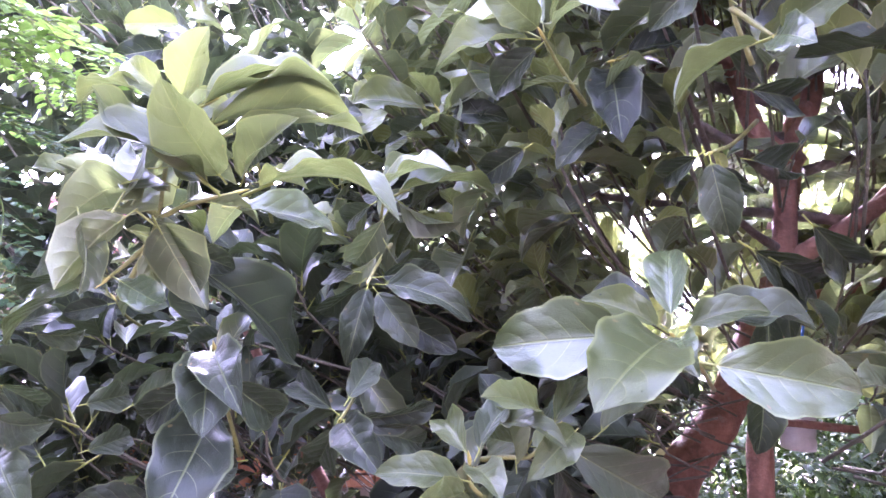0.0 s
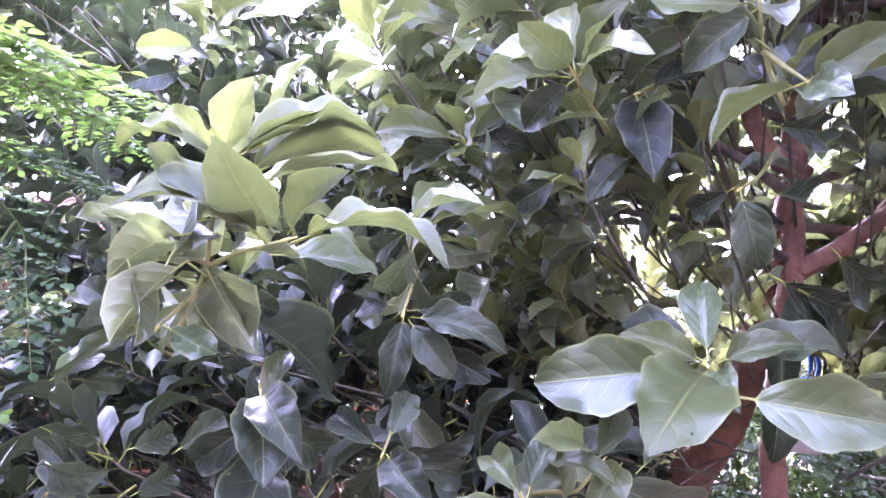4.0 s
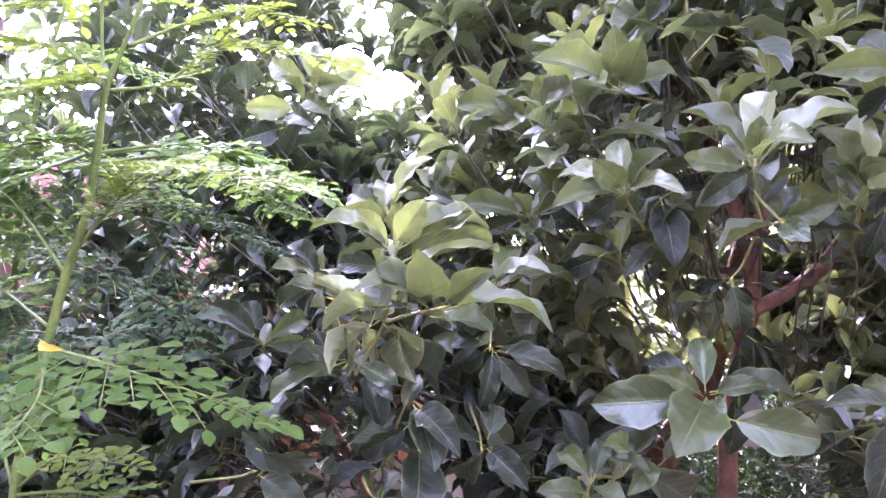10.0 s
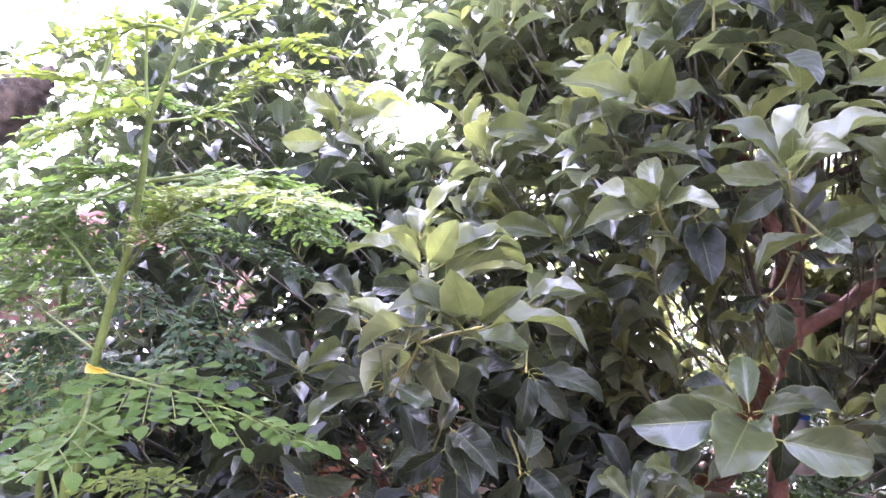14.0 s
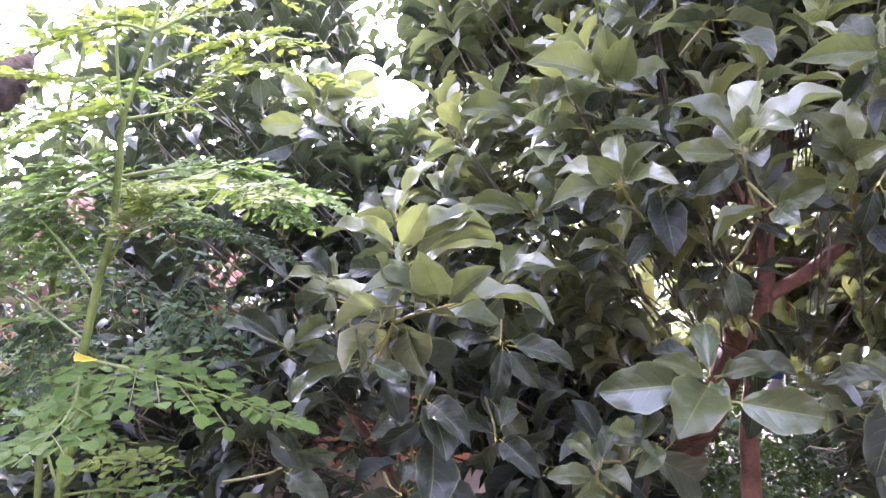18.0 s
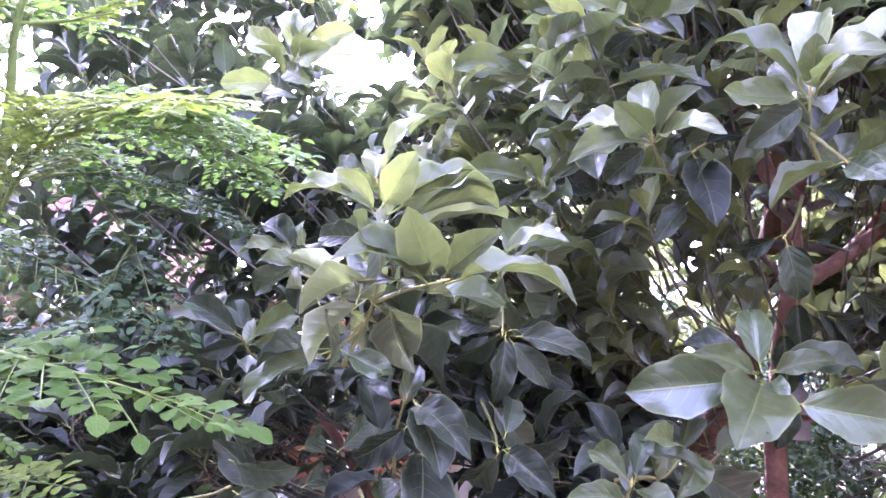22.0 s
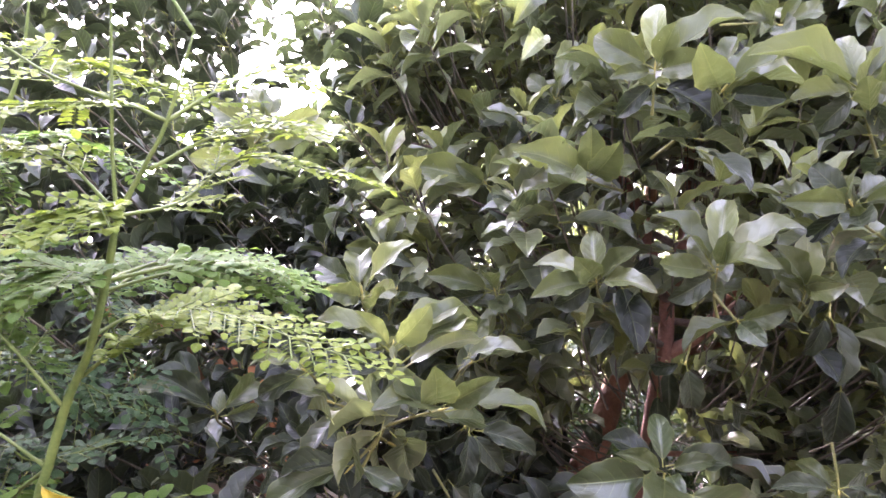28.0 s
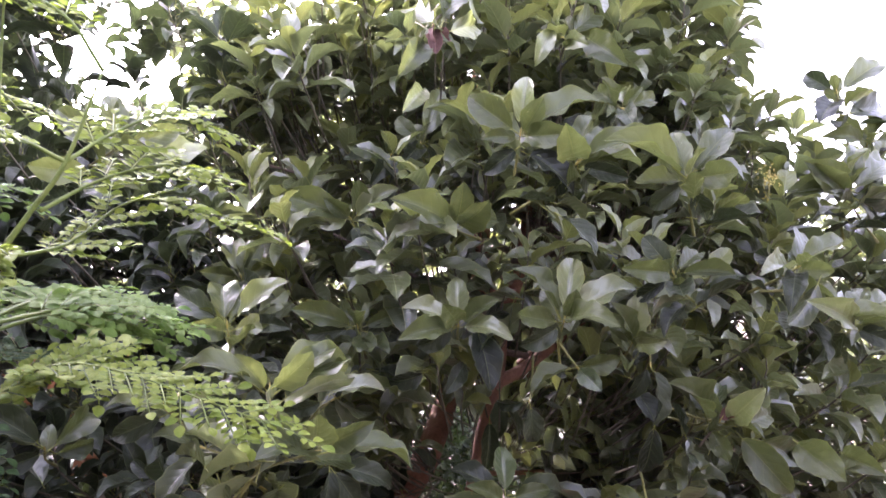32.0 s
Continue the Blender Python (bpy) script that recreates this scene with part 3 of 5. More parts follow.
shoot(tree, [(-0.126, 0.996, 1.553), (-0.112, 0.861, 1.518), (-0.111, 0.803, 1.500)], [
    (-0.104, 0.783, 1.501, -0.047, 0.709, 1.453, 0.049, 20, 1, 0),
    (-0.100, 0.783, 1.501, -0.004, 0.819, 1.512, 0.039, 93, 0, 0),
    (-0.107, 0.782, 1.505, -0.176, 0.832, 1.546, 0.036, -31, 3, 0),
    (-0.107, 0.783, 1.499, -0.158, 0.868, 1.442, 0.047, -109, 0, 0),
    (-0.082, 0.786, 1.493, -0.023, 0.853, 1.465, 0.039, 66, 1, 0),
    (-0.101, 0.781, 1.515, -0.081, 0.842, 1.566, 0.036, 31, 0, 0)])
shoot(tree, [(-0.083, 0.971, 1.730), (-0.085, 0.895, 1.693), (-0.089, 0.859, 1.666)], [
    (-0.085, 0.839, 1.662, -0.110, 0.823, 1.559, 0.041, -27, 1, 0),
    (-0.089, 0.839, 1.663, -0.165, 0.888, 1.626, 0.037, -109, 0, 0),
    (-0.082, 0.839, 1.663, -0.001, 0.876, 1.675, 0.036, 62, 1, 0),
    (-0.079, 0.841, 1.656, 0.038, 0.822, 1.612, 0.048, 22, 4, 0),
    (-0.082, 0.841, 1.653, -0.028, 0.832, 1.579, 0.041, 31, 0, 0),
    (-0.096, 0.837, 1.670, -0.151, 0.912, 1.693, 0.036, -82, 3, 0),
    (-0.062, 0.848, 1.622, 0.012, 0.889, 1.574, 0.043, 61, 2, 0)])
shoot(tree, [(0.081, 0.754, 1.402), (0.042, 0.704, 1.440), (0.042, 0.679, 1.465)], [
    (0.042, 0.682, 1.449, -0.038, 0.648, 1.463, 0.034, -23, 0, 1),
    (0.044, 0.679, 1.467, 0.011, 0.747, 1.504, 0.035, -22, 1, 1),
    (0.045, 0.680, 1.462, 0.071, 0.601, 1.450, 0.032, 3, 0, 1),
    (0.039, 0.683, 1.441, -0.006, 0.611, 1.433, 0.036, -47, 1, 1),
    (0.046, 0.679, 1.467, 0.082, 0.739, 1.517, 0.032, -4, 1, 0)])
shoot(tree, [(0.035, 0.741, 1.460), (0.070, 0.733, 1.464), (0.096, 0.725, 1.465), (0.116, 0.723, 1.485)], [
    (0.113, 0.720, 1.503, 0.060, 0.643, 1.527, 0.037, -30, 0, 1),
    (0.064, 0.717, 1.495, 0.126, 0.664, 1.486, 0.031, 5, 4, 1),
    (0.144, 0.725, 1.491, 0.095, 0.665, 1.453, 0.039, -30, 1, 1),
    (0.116, 0.723, 1.488, 0.154, 0.780, 1.543, 0.036, 20, 3, 1),
    (0.156, 0.727, 1.480, 0.240, 0.755, 1.514, 0.036, -9, 1, 1),
    (0.121, 0.725, 1.479, 0.241, 0.837, 1.401, 0.073, 69, 0, 0),
    (0.104, 0.724, 1.473, 0.051, 0.793, 1.478, 0.036, -53, 0, 1),
    (0.116, 0.726, 1.468, 0.144, 0.811, 1.404, 0.042, 120, 1, 0)])
shoot(tree, [(0.402, 0.891, 1.849), (0.346, 0.814, 1.796), (0.305, 0.763, 1.770)], [
    (0.299, 0.753, 1.767, 0.318, 0.774, 1.678, 0.047, 41, 4, 0),
    (0.309, 0.755, 1.760, 0.351, 0.842, 1.734, 0.043, 141, 0, 0),
    (0.296, 0.753, 1.769, 0.262, 0.822, 1.759, 0.032, -99, 1, 0),
    (0.333, 0.757, 1.760, 0.406, 0.842, 1.761, 0.042, 58, 3, 0),
    (0.356, 0.777, 1.656, 0.437, 0.863, 1.633, 0.046, 91, 0, 0),
    (0.325, 0.771, 1.674, 0.433, 0.870, 1.634, 0.059, 94, 1, 0),
    (0.393, 0.773, 1.699, 0.475, 0.857, 1.652, 0.048, 108, 1, 0),
    (0.334, 0.745, 1.833, 0.424, 0.822, 1.846, 0.045, 85, 1, 0)])
shoot(tree, [(0.326, 0.962, 1.995), (0.261, 0.883, 1.945), (0.225, 0.843, 1.922)], [
    (0.221, 0.843, 1.920, 0.212, 0.757, 1.792, 0.062, 10, 0, 0),
    (0.210, 0.855, 1.845, 0.145, 0.819, 1.782, 0.037, -17, 0, 0),
    (0.120, 0.850, 1.824, 0.050, 0.905, 1.799, 0.046, -84, 4, 0),
    (0.229, 0.843, 1.926, 0.320, 0.881, 1.953, 0.039, 33, 1, 0),
    (0.232, 0.844, 1.920, 0.295, 0.891, 1.853, 0.044, 88, 1, 0)])
shoot(tree, [(0.580, 0.714, 1.766), (0.596, 0.619, 1.743), (0.631, 0.557, 1.733)], [
    (0.631, 0.557, 1.737, 0.619, 0.463, 1.811, 0.057, 134, 3, 2),
    (0.646, 0.550, 1.728, 0.756, 0.555, 1.747, 0.044, 27, 0, 1),
    (0.645, 0.551, 1.721, 0.707, 0.475, 1.610, 0.068, 59, 4, 1),
    (0.678, 0.536, 1.706, 0.827, 0.569, 1.653, 0.062, 47, 1, 1),
    (0.631, 0.557, 1.739, 0.599, 0.620, 1.800, 0.047, -58, 1, 1),
    (0.748, 0.501, 1.705, 0.717, 0.381, 1.658, 0.066, 64, 0, 1),
    (0.829, 0.461, 1.683, 0.805, 0.361, 1.664, 0.052, 74, 1, 1),
    (0.637, 0.555, 1.716, 0.667, 0.656, 1.650, 0.058, -145, 0, 0)], full=True)
shoot(tree, [(1.215, 0.591, 2.132), (1.065, 0.550, 2.187), (0.991, 0.527, 2.240)], [
    (0.990, 0.527, 2.242, 0.839, 0.508, 2.272, 0.059, -72, 0, 1),
    (0.993, 0.525, 2.245, 1.065, 0.540, 2.343, 0.049, -16, 1, 1),
    (0.999, 0.522, 2.243, 1.189, 0.530, 2.308, 0.076, 14, 0, 1),
    (0.984, 0.530, 2.235, 0.845, 0.562, 2.220, 0.054, -30, 1, 1),
    (1.002, 0.522, 2.230, 1.181, 0.555, 2.209, 0.070, 66, 0, 0)], full=True)
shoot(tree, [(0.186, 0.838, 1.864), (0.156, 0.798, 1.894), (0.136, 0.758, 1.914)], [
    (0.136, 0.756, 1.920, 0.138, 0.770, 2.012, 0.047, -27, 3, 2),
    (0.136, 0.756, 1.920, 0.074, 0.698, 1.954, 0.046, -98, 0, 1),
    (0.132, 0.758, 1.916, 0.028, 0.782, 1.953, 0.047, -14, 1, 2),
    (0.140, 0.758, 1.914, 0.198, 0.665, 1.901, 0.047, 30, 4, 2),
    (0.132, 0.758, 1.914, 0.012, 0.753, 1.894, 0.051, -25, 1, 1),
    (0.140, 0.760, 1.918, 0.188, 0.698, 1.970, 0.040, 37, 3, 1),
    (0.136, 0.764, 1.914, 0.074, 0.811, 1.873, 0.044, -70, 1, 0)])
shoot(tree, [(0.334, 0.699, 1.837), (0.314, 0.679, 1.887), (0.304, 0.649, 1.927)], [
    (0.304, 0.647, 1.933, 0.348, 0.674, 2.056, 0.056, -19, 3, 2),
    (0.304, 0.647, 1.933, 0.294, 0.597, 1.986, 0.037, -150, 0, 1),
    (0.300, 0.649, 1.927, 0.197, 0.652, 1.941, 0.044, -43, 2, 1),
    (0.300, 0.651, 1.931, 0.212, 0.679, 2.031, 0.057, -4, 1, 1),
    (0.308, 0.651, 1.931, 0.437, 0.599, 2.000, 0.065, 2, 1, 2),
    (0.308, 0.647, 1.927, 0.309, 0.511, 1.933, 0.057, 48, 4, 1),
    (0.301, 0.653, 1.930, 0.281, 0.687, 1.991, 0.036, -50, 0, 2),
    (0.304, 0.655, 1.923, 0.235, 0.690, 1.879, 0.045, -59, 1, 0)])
shoot(tree, [(0.237, 0.847, 2.098), (0.187, 0.827, 2.104), (0.147, 0.797, 2.108)], [
    (0.143, 0.797, 2.110, -0.006, 0.753, 2.153, 0.068, -44, 1, 1),
    (0.147, 0.795, 2.114, 0.123, 0.719, 2.186, 0.054, -136, 0, 1),
    (0.150, 0.794, 2.112, 0.155, 0.680, 2.147, 0.060, 152, 0, 1),
    (0.144, 0.795, 2.106, 0.010, 0.819, 2.084, 0.058, -15, 4, 2),
    (0.151, 0.797, 2.108, 0.257, 0.809, 2.140, 0.047, 29, 1, 1),
    (0.149, 0.801, 2.104, 0.097, 0.833, 2.081, 0.033, -76, 1, 0)])
shoot(tree, [(0.090, 1.151, 2.108), (0.050, 1.101, 2.128), (0.020, 1.061, 2.148)], [
    (0.016, 1.061, 2.150, -0.145, 1.081, 2.194, 0.071, -49, 1, 1),
    (0.020, 1.059, 2.154, 0.017, 0.998, 2.229, 0.048, -7, 0, 1),
    (0.024, 1.061, 2.151, 0.100, 0.985, 2.220, 0.054, 38, 1, 2),
    (0.017, 1.058, 2.148, -0.078, 1.069, 2.139, 0.048, -58, 4, 2),
    (0.018, 1.058, 2.151, -0.054, 1.032, 2.186, 0.042, -74, 3, 1),
    (0.023, 1.061, 2.145, 0.104, 1.042, 2.133, 0.042, 72, 1, 0),
    (0.022, 1.065, 2.142, 0.071, 1.044, 2.054, 0.051, 45, 0, 0)])
shoot(tree, [(0.257, 0.754, 2.215), (0.253, 0.735, 2.258), (0.247, 0.716, 2.294)], [
    (0.244, 0.716, 2.298, 0.155, 0.768, 2.377, 0.065, -70, 1, 1),
    (0.247, 0.714, 2.300, 0.256, 0.705, 2.417, 0.049, -32, 3, 2),
    (0.249, 0.712, 2.298, 0.246, 0.636, 2.349, 0.046, 147, 0, 1),
    (0.251, 0.716, 2.297, 0.377, 0.633, 2.373, 0.071, 15, 1, 1),
    (0.250, 0.713, 2.294, 0.304, 0.616, 2.284, 0.056, 84, 4, 1),
    (0.244, 0.714, 2.290, 0.168, 0.731, 2.284, 0.033, -53, 4, 1),
    (0.247, 0.716, 2.274, 0.193, 0.768, 2.220, 0.042, -60, 1, 0),
    (0.249, 0.714, 2.264, 0.324, 0.641, 2.179, 0.057, 30, 1, 0)])
shoot(tree, [(-0.094, 0.966, 1.710), (-0.086, 0.916, 1.750), (-0.074, 0.876, 1.770)], [
    (-0.074, 0.876, 1.770, 0.082, 0.907, 1.780, 0.067, -6, 4, 1),
    (-0.084, 0.880, 1.780, 0.018, 0.831, 1.795, 0.048, 4, 1, 2),
    (-0.084, 0.880, 1.770, -0.139, 0.926, 1.749, 0.036, -72, 1, 0),
    (-0.078, 0.880, 1.776, -0.027, 0.951, 1.857, 0.050, 1, 0, 1)])
shoot(tree, [(-0.323, 0.858, 1.718), (-0.353, 0.808, 1.758), (-0.373, 0.768, 1.778)], [
    (-0.373, 0.768, 1.778, -0.463, 0.763, 1.797, 0.039, 3, 4, 2),
    (-0.373, 0.772, 1.781, -0.441, 0.812, 1.847, 0.043, -1, 1, 0),
    (-0.373, 0.772, 1.775, -0.453, 0.801, 1.737, 0.039, -49, 1, 0)])
shoot(tree, [(1.547, 0.848, 2.442), (1.368, 0.765, 2.503), (1.306, 0.735, 2.563)], [
    (1.303, 0.737, 2.566, 1.281, 0.813, 2.643, 0.055, -80, 1, 0),
    (1.306, 0.735, 2.566, 1.462, 0.698, 2.674, 0.073, 13, 0, 1),
    (1.312, 0.733, 2.551, 1.517, 0.805, 2.587, 0.084, 64, 1, 1),
    (1.304, 0.738, 2.543, 1.158, 0.690, 2.457, 0.067, 15, 0, 0),
    (1.319, 0.733, 2.505, 1.544, 0.743, 2.554, 0.087, 34, 0, 0)], full=True)
shoot(tree, [(-0.263, 0.980, 1.774), (-0.262, 0.906, 1.857), (-0.271, 0.884, 1.906)], [
    (-0.275, 0.886, 1.909, -0.267, 0.982, 1.993, 0.061, -11, 1, 1),
    (-0.264, 0.879, 1.919, -0.190, 0.797, 1.994, 0.051, 24, 0, 2),
    (-0.272, 0.885, 1.900, -0.344, 0.832, 1.912, 0.045, -61, 1, 1),
    (-0.278, 0.887, 1.916, -0.355, 0.967, 1.972, 0.053, -45, 0, 0),
    (-0.268, 0.883, 1.900, -0.202, 0.924, 1.919, 0.040, 43, 1, 2)], full=True)
shoot(tree, [(0.091, 1.004, 2.628), (0.083, 0.857, 2.547), (0.094, 0.799, 2.505)], [
    (0.113, 0.789, 2.508, 0.218, 0.841, 2.568, 0.057, 56, 0, 2),
    (0.080, 0.807, 2.489, 0.004, 0.764, 2.392, 0.054, -24, 1, 1),
    (0.081, 0.815, 2.393, 0.016, 0.766, 2.324, 0.045, -25, 3, 2),
    (0.089, 0.801, 2.517, 0.110, 0.934, 2.626, 0.072, -50, 0, 1),
    (0.104, 0.793, 2.517, 0.180, 0.892, 2.643, 0.072, 3, 1, 1)], full=True)
shoot(tree, [(0.692, 0.924, 2.659), (0.552, 0.886, 2.606), (0.442, 0.831, 2.581)], [
    (0.442, 0.831, 2.581, 0.441, 0.747, 2.533, 0.043, 84, 0, 2),
    (0.489, 0.807, 2.582, 0.496, 0.687, 2.482, 0.069, 73, 1, 1),
    (0.454, 0.825, 2.588, 0.580, 0.878, 2.694, 0.067, 30, 0, 1),
    (0.418, 0.841, 2.607, 0.371, 0.841, 2.506, 0.046, -5, 1, 2)], full=True)
shoot(tree, [(-0.590, 1.329, 2.201), (-0.519, 1.222, 2.239), (-0.467, 1.156, 2.271)], [
    (-0.469, 1.155, 2.274, -0.485, 1.193, 2.398, 0.054, 1, 0, 1),
    (-0.466, 1.155, 2.273, -0.458, 1.212, 2.391, 0.054, 18, 1, 1),
    (-0.471, 1.156, 2.268, -0.584, 1.190, 2.348, 0.059, -57, 0, 1),
    (-0.461, 1.155, 2.275, -0.342, 1.182, 2.335, 0.052, 56, 1, 1),
    (-0.464, 1.156, 2.267, -0.380, 1.070, 2.244, 0.051, 86, 0, 1),
    (-0.452, 1.156, 2.266, -0.285, 1.198, 2.299, 0.066, 28, 2, 2),
    (-0.507, 1.164, 2.219, -0.620, 1.131, 2.212, 0.058, -74, 0, 1),
    (-0.514, 1.165, 2.208, -0.450, 1.056, 2.143, 0.056, 51, 1, 0),
    (-0.487, 1.160, 2.240, -0.421, 1.089, 2.180, 0.046, 52, 1, 1)], full=True)
shoot(tree, [(-0.590, 1.329, 2.201), (-0.519, 1.222, 2.239), (-0.467, 1.156, 2.271)], [
    (-0.540, 1.170, 2.175, -0.615, 1.099, 2.126, 0.057, -68, 0, 0)])
shoot(tree, [(0.204, 1.249, 2.249), (0.153, 1.213, 2.314), (0.149, 1.158, 2.330)], [
    (0.149, 1.157, 2.333, 0.042, 1.175, 2.350, 0.048, -67, 1, 1),
    (0.151, 1.156, 2.339, 0.156, 1.227, 2.406, 0.038, -2, 0, 2),
    (0.154, 1.155, 2.336, 0.215, 1.162, 2.406, 0.040, 30, 1, 1),
    (0.154, 1.155, 2.327, 0.087, 1.110, 2.249, 0.050, -20, 4, 0),
    (0.146, 1.159, 2.327, 0.058, 1.240, 2.323, 0.046, -38, 5, 0)], full=True)
shoot(tree, [(0.264, 0.777, 2.146), (0.307, 0.695, 2.192), (0.324, 0.638, 2.231)], [
    (0.323, 0.638, 2.236, 0.231, 0.544, 2.270, 0.061, -131, 0, 1),
    (0.327, 0.636, 2.236, 0.439, 0.521, 2.270, 0.063, 23, 1, 1),
    (0.327, 0.636, 2.234, 0.464, 0.606, 2.245, 0.054, 6, 3, 2),
    (0.321, 0.640, 2.232, 0.261, 0.699, 2.284, 0.040, -70, 2, 1),
    (0.327, 0.637, 2.230, 0.397, 0.570, 2.200, 0.039, 72, 5, 0),
    (0.321, 0.639, 2.236, 0.388, 0.653, 2.344, 0.048, -34, 1, 1),
    (0.325, 0.637, 2.236, 0.427, 0.647, 2.307, 0.047, -12, 1, 1),
    (0.321, 0.640, 2.228, 0.322, 0.713, 2.184, 0.043, -135, 4, 0),
    (0.327, 0.637, 2.228, 0.402, 0.689, 2.205, 0.039, 108, 4, 0)], full=True)
shoot(tree, [(0.505, 0.514, 2.082), (0.470, 0.493, 2.137), (0.442, 0.470, 2.179)], [
    (0.440, 0.471, 2.187, 0.280, 0.496, 2.247, 0.065, -25, 3, 1),
    (0.443, 0.469, 2.189, 0.533, 0.452, 2.287, 0.051, 5, 0, 1),
    (0.439, 0.471, 2.189, 0.445, 0.505, 2.282, 0.038, -27, 0, 1),
    (0.445, 0.468, 2.187, 0.452, 0.366, 2.183, 0.051, 97, 2, 1),
    (0.447, 0.467, 2.189, 0.537, 0.472, 2.250, 0.041, -24, 1, 2),
    (0.438, 0.472, 2.183, 0.336, 0.495, 2.168, 0.040, -28, 5, 1),
    (0.442, 0.470, 2.179, 0.519, 0.498, 2.124, 0.042, 101, 4, 0),
    (0.438, 0.472, 2.181, 0.413, 0.535, 2.137, 0.040, -79, 4, 0),
    (0.436, 0.473, 2.185, 0.435, 0.543, 2.232, 0.036, -70, 1, 1)], full=True)
shoot(tree, [(0.592, 0.570, 1.952), (0.488, 0.541, 1.996), (0.457, 0.521, 2.018)], [
    (0.455, 0.522, 2.021, 0.343, 0.527, 2.024, 0.046, -57, 1, 1),
    (0.458, 0.520, 2.023, 0.432, 0.572, 2.093, 0.043, -60, 0, 0),
    (0.462, 0.518, 2.021, 0.533, 0.447, 2.021, 0.038, 43, 3, 1),
    (0.459, 0.520, 2.016, 0.398, 0.439, 1.970, 0.051, 41, 2, 0),
    (0.462, 0.518, 2.023, 0.551, 0.544, 2.069, 0.039, -3, 0, 1),
    (0.455, 0.522, 2.016, 0.433, 0.591, 1.973, 0.032, -82, 5, 0)], full=True)
shoot(tree, [(0.579, 0.462, 1.987), (0.578, 0.393, 2.012), (0.582, 0.367, 2.027)], [
    (0.582, 0.367, 2.029, 0.708, 0.422, 2.097, 0.062, -3, 0, 1),
    (0.583, 0.366, 2.029, 0.697, 0.339, 2.075, 0.048, -9, 1, 1),
    (0.585, 0.365, 2.027, 0.586, 0.296, 2.020, 0.035, 88, 5, 1),
    (0.580, 0.368, 2.027, 0.561, 0.433, 2.059, 0.034, -73, 1, 0),
    (0.578, 0.369, 2.025, 0.470, 0.346, 2.014, 0.042, 0, 3, 2),
    (0.582, 0.367, 2.023, 0.516, 0.330, 1.958, 0.042, 21, 4, 0)], full=True)
shoot(tree, [(0.564, 0.424, 1.989), (0.601, 0.361, 1.985), (0.655, 0.315, 1.930)], [
    (0.654, 0.316, 1.932, 0.526, 0.301, 1.970, 0.051, -57, 1, 2),
    (0.657, 0.314, 1.934, 0.728, 0.340, 1.999, 0.038, -37, 0, 1),
    (0.659, 0.313, 1.932, 0.687, 0.252, 1.947, 0.034, 70, 3, 1),
    (0.659, 0.313, 1.936, 0.760, 0.309, 1.980, 0.042, -12, 1, 1),
    (0.656, 0.315, 1.928, 0.677, 0.252, 1.900, 0.036, 71, 4, 0),
    (0.652, 0.317, 1.926, 0.687, 0.392, 1.884, 0.046, -153, 4, 0)], full=True)
shoot(tree, [(1.078, 0.590, 2.127), (1.018, 0.559, 2.187), (0.985, 0.517, 2.218)], [
    (0.982, 0.518, 2.223, 0.844, 0.516, 2.273, 0.057, -89, 1, 1),
    (0.985, 0.517, 2.226, 1.022, 0.520, 2.325, 0.043, -29, 0, 1),
    (0.989, 0.515, 2.223, 1.143, 0.517, 2.311, 0.067, 4, 0, 1),
    (0.980, 0.520, 2.218, 0.848, 0.550, 2.211, 0.052, -27, 3, 1),
    (0.987, 0.516, 2.216, 1.158, 0.557, 2.183, 0.068, 79, 4, 0),
    (0.978, 0.521, 2.221, 0.922, 0.590, 2.262, 0.043, -77, 5, 1)], full=True)
shoot(tree, [(1.493, 0.757, 2.322), (1.425, 0.729, 2.393), (1.371, 0.697, 2.428)], [
    (1.368, 0.699, 2.431, 1.341, 0.761, 2.510, 0.052, -77, 0, 1),
    (1.373, 0.696, 2.434, 1.480, 0.710, 2.533, 0.055, -17, 0, 1),
    (1.365, 0.700, 2.428, 1.232, 0.730, 2.434, 0.052, -45, 1, 1),
    (1.376, 0.695, 2.428, 1.529, 0.679, 2.459, 0.060, 38, 1, 1),
    (1.371, 0.698, 2.422, 1.438, 0.787, 2.371, 0.061, 179, 4, 0)], full=True)
shoot(tree, [(0.051, 1.024, 1.839), (0.020, 0.979, 1.879), (-0.003, 0.933, 1.906)], [
    (-0.007, 0.934, 1.908, -0.138, 0.953, 1.945, 0.053, -41, 1, 1),
    (-0.003, 0.932, 1.911, -0.022, 1.012, 1.954, 0.036, -44, 1, 1),
    (-0.000, 0.931, 1.911, 0.033, 0.998, 1.958, 0.044, -4, 0, 1),
    (0.002, 0.930, 1.908, 0.086, 0.918, 1.942, 0.041, 43, 3, 1),
    (-0.004, 0.934, 1.904, -0.005, 0.844, 1.859, 0.046, 36, 2, 1),
    (-0.011, 0.937, 1.906, -0.085, 1.005, 1.891, 0.041, -60, 5, 0),
    (0.002, 0.931, 1.901, 0.092, 0.931, 1.893, 0.041, 52, 4, 0)], full=True)
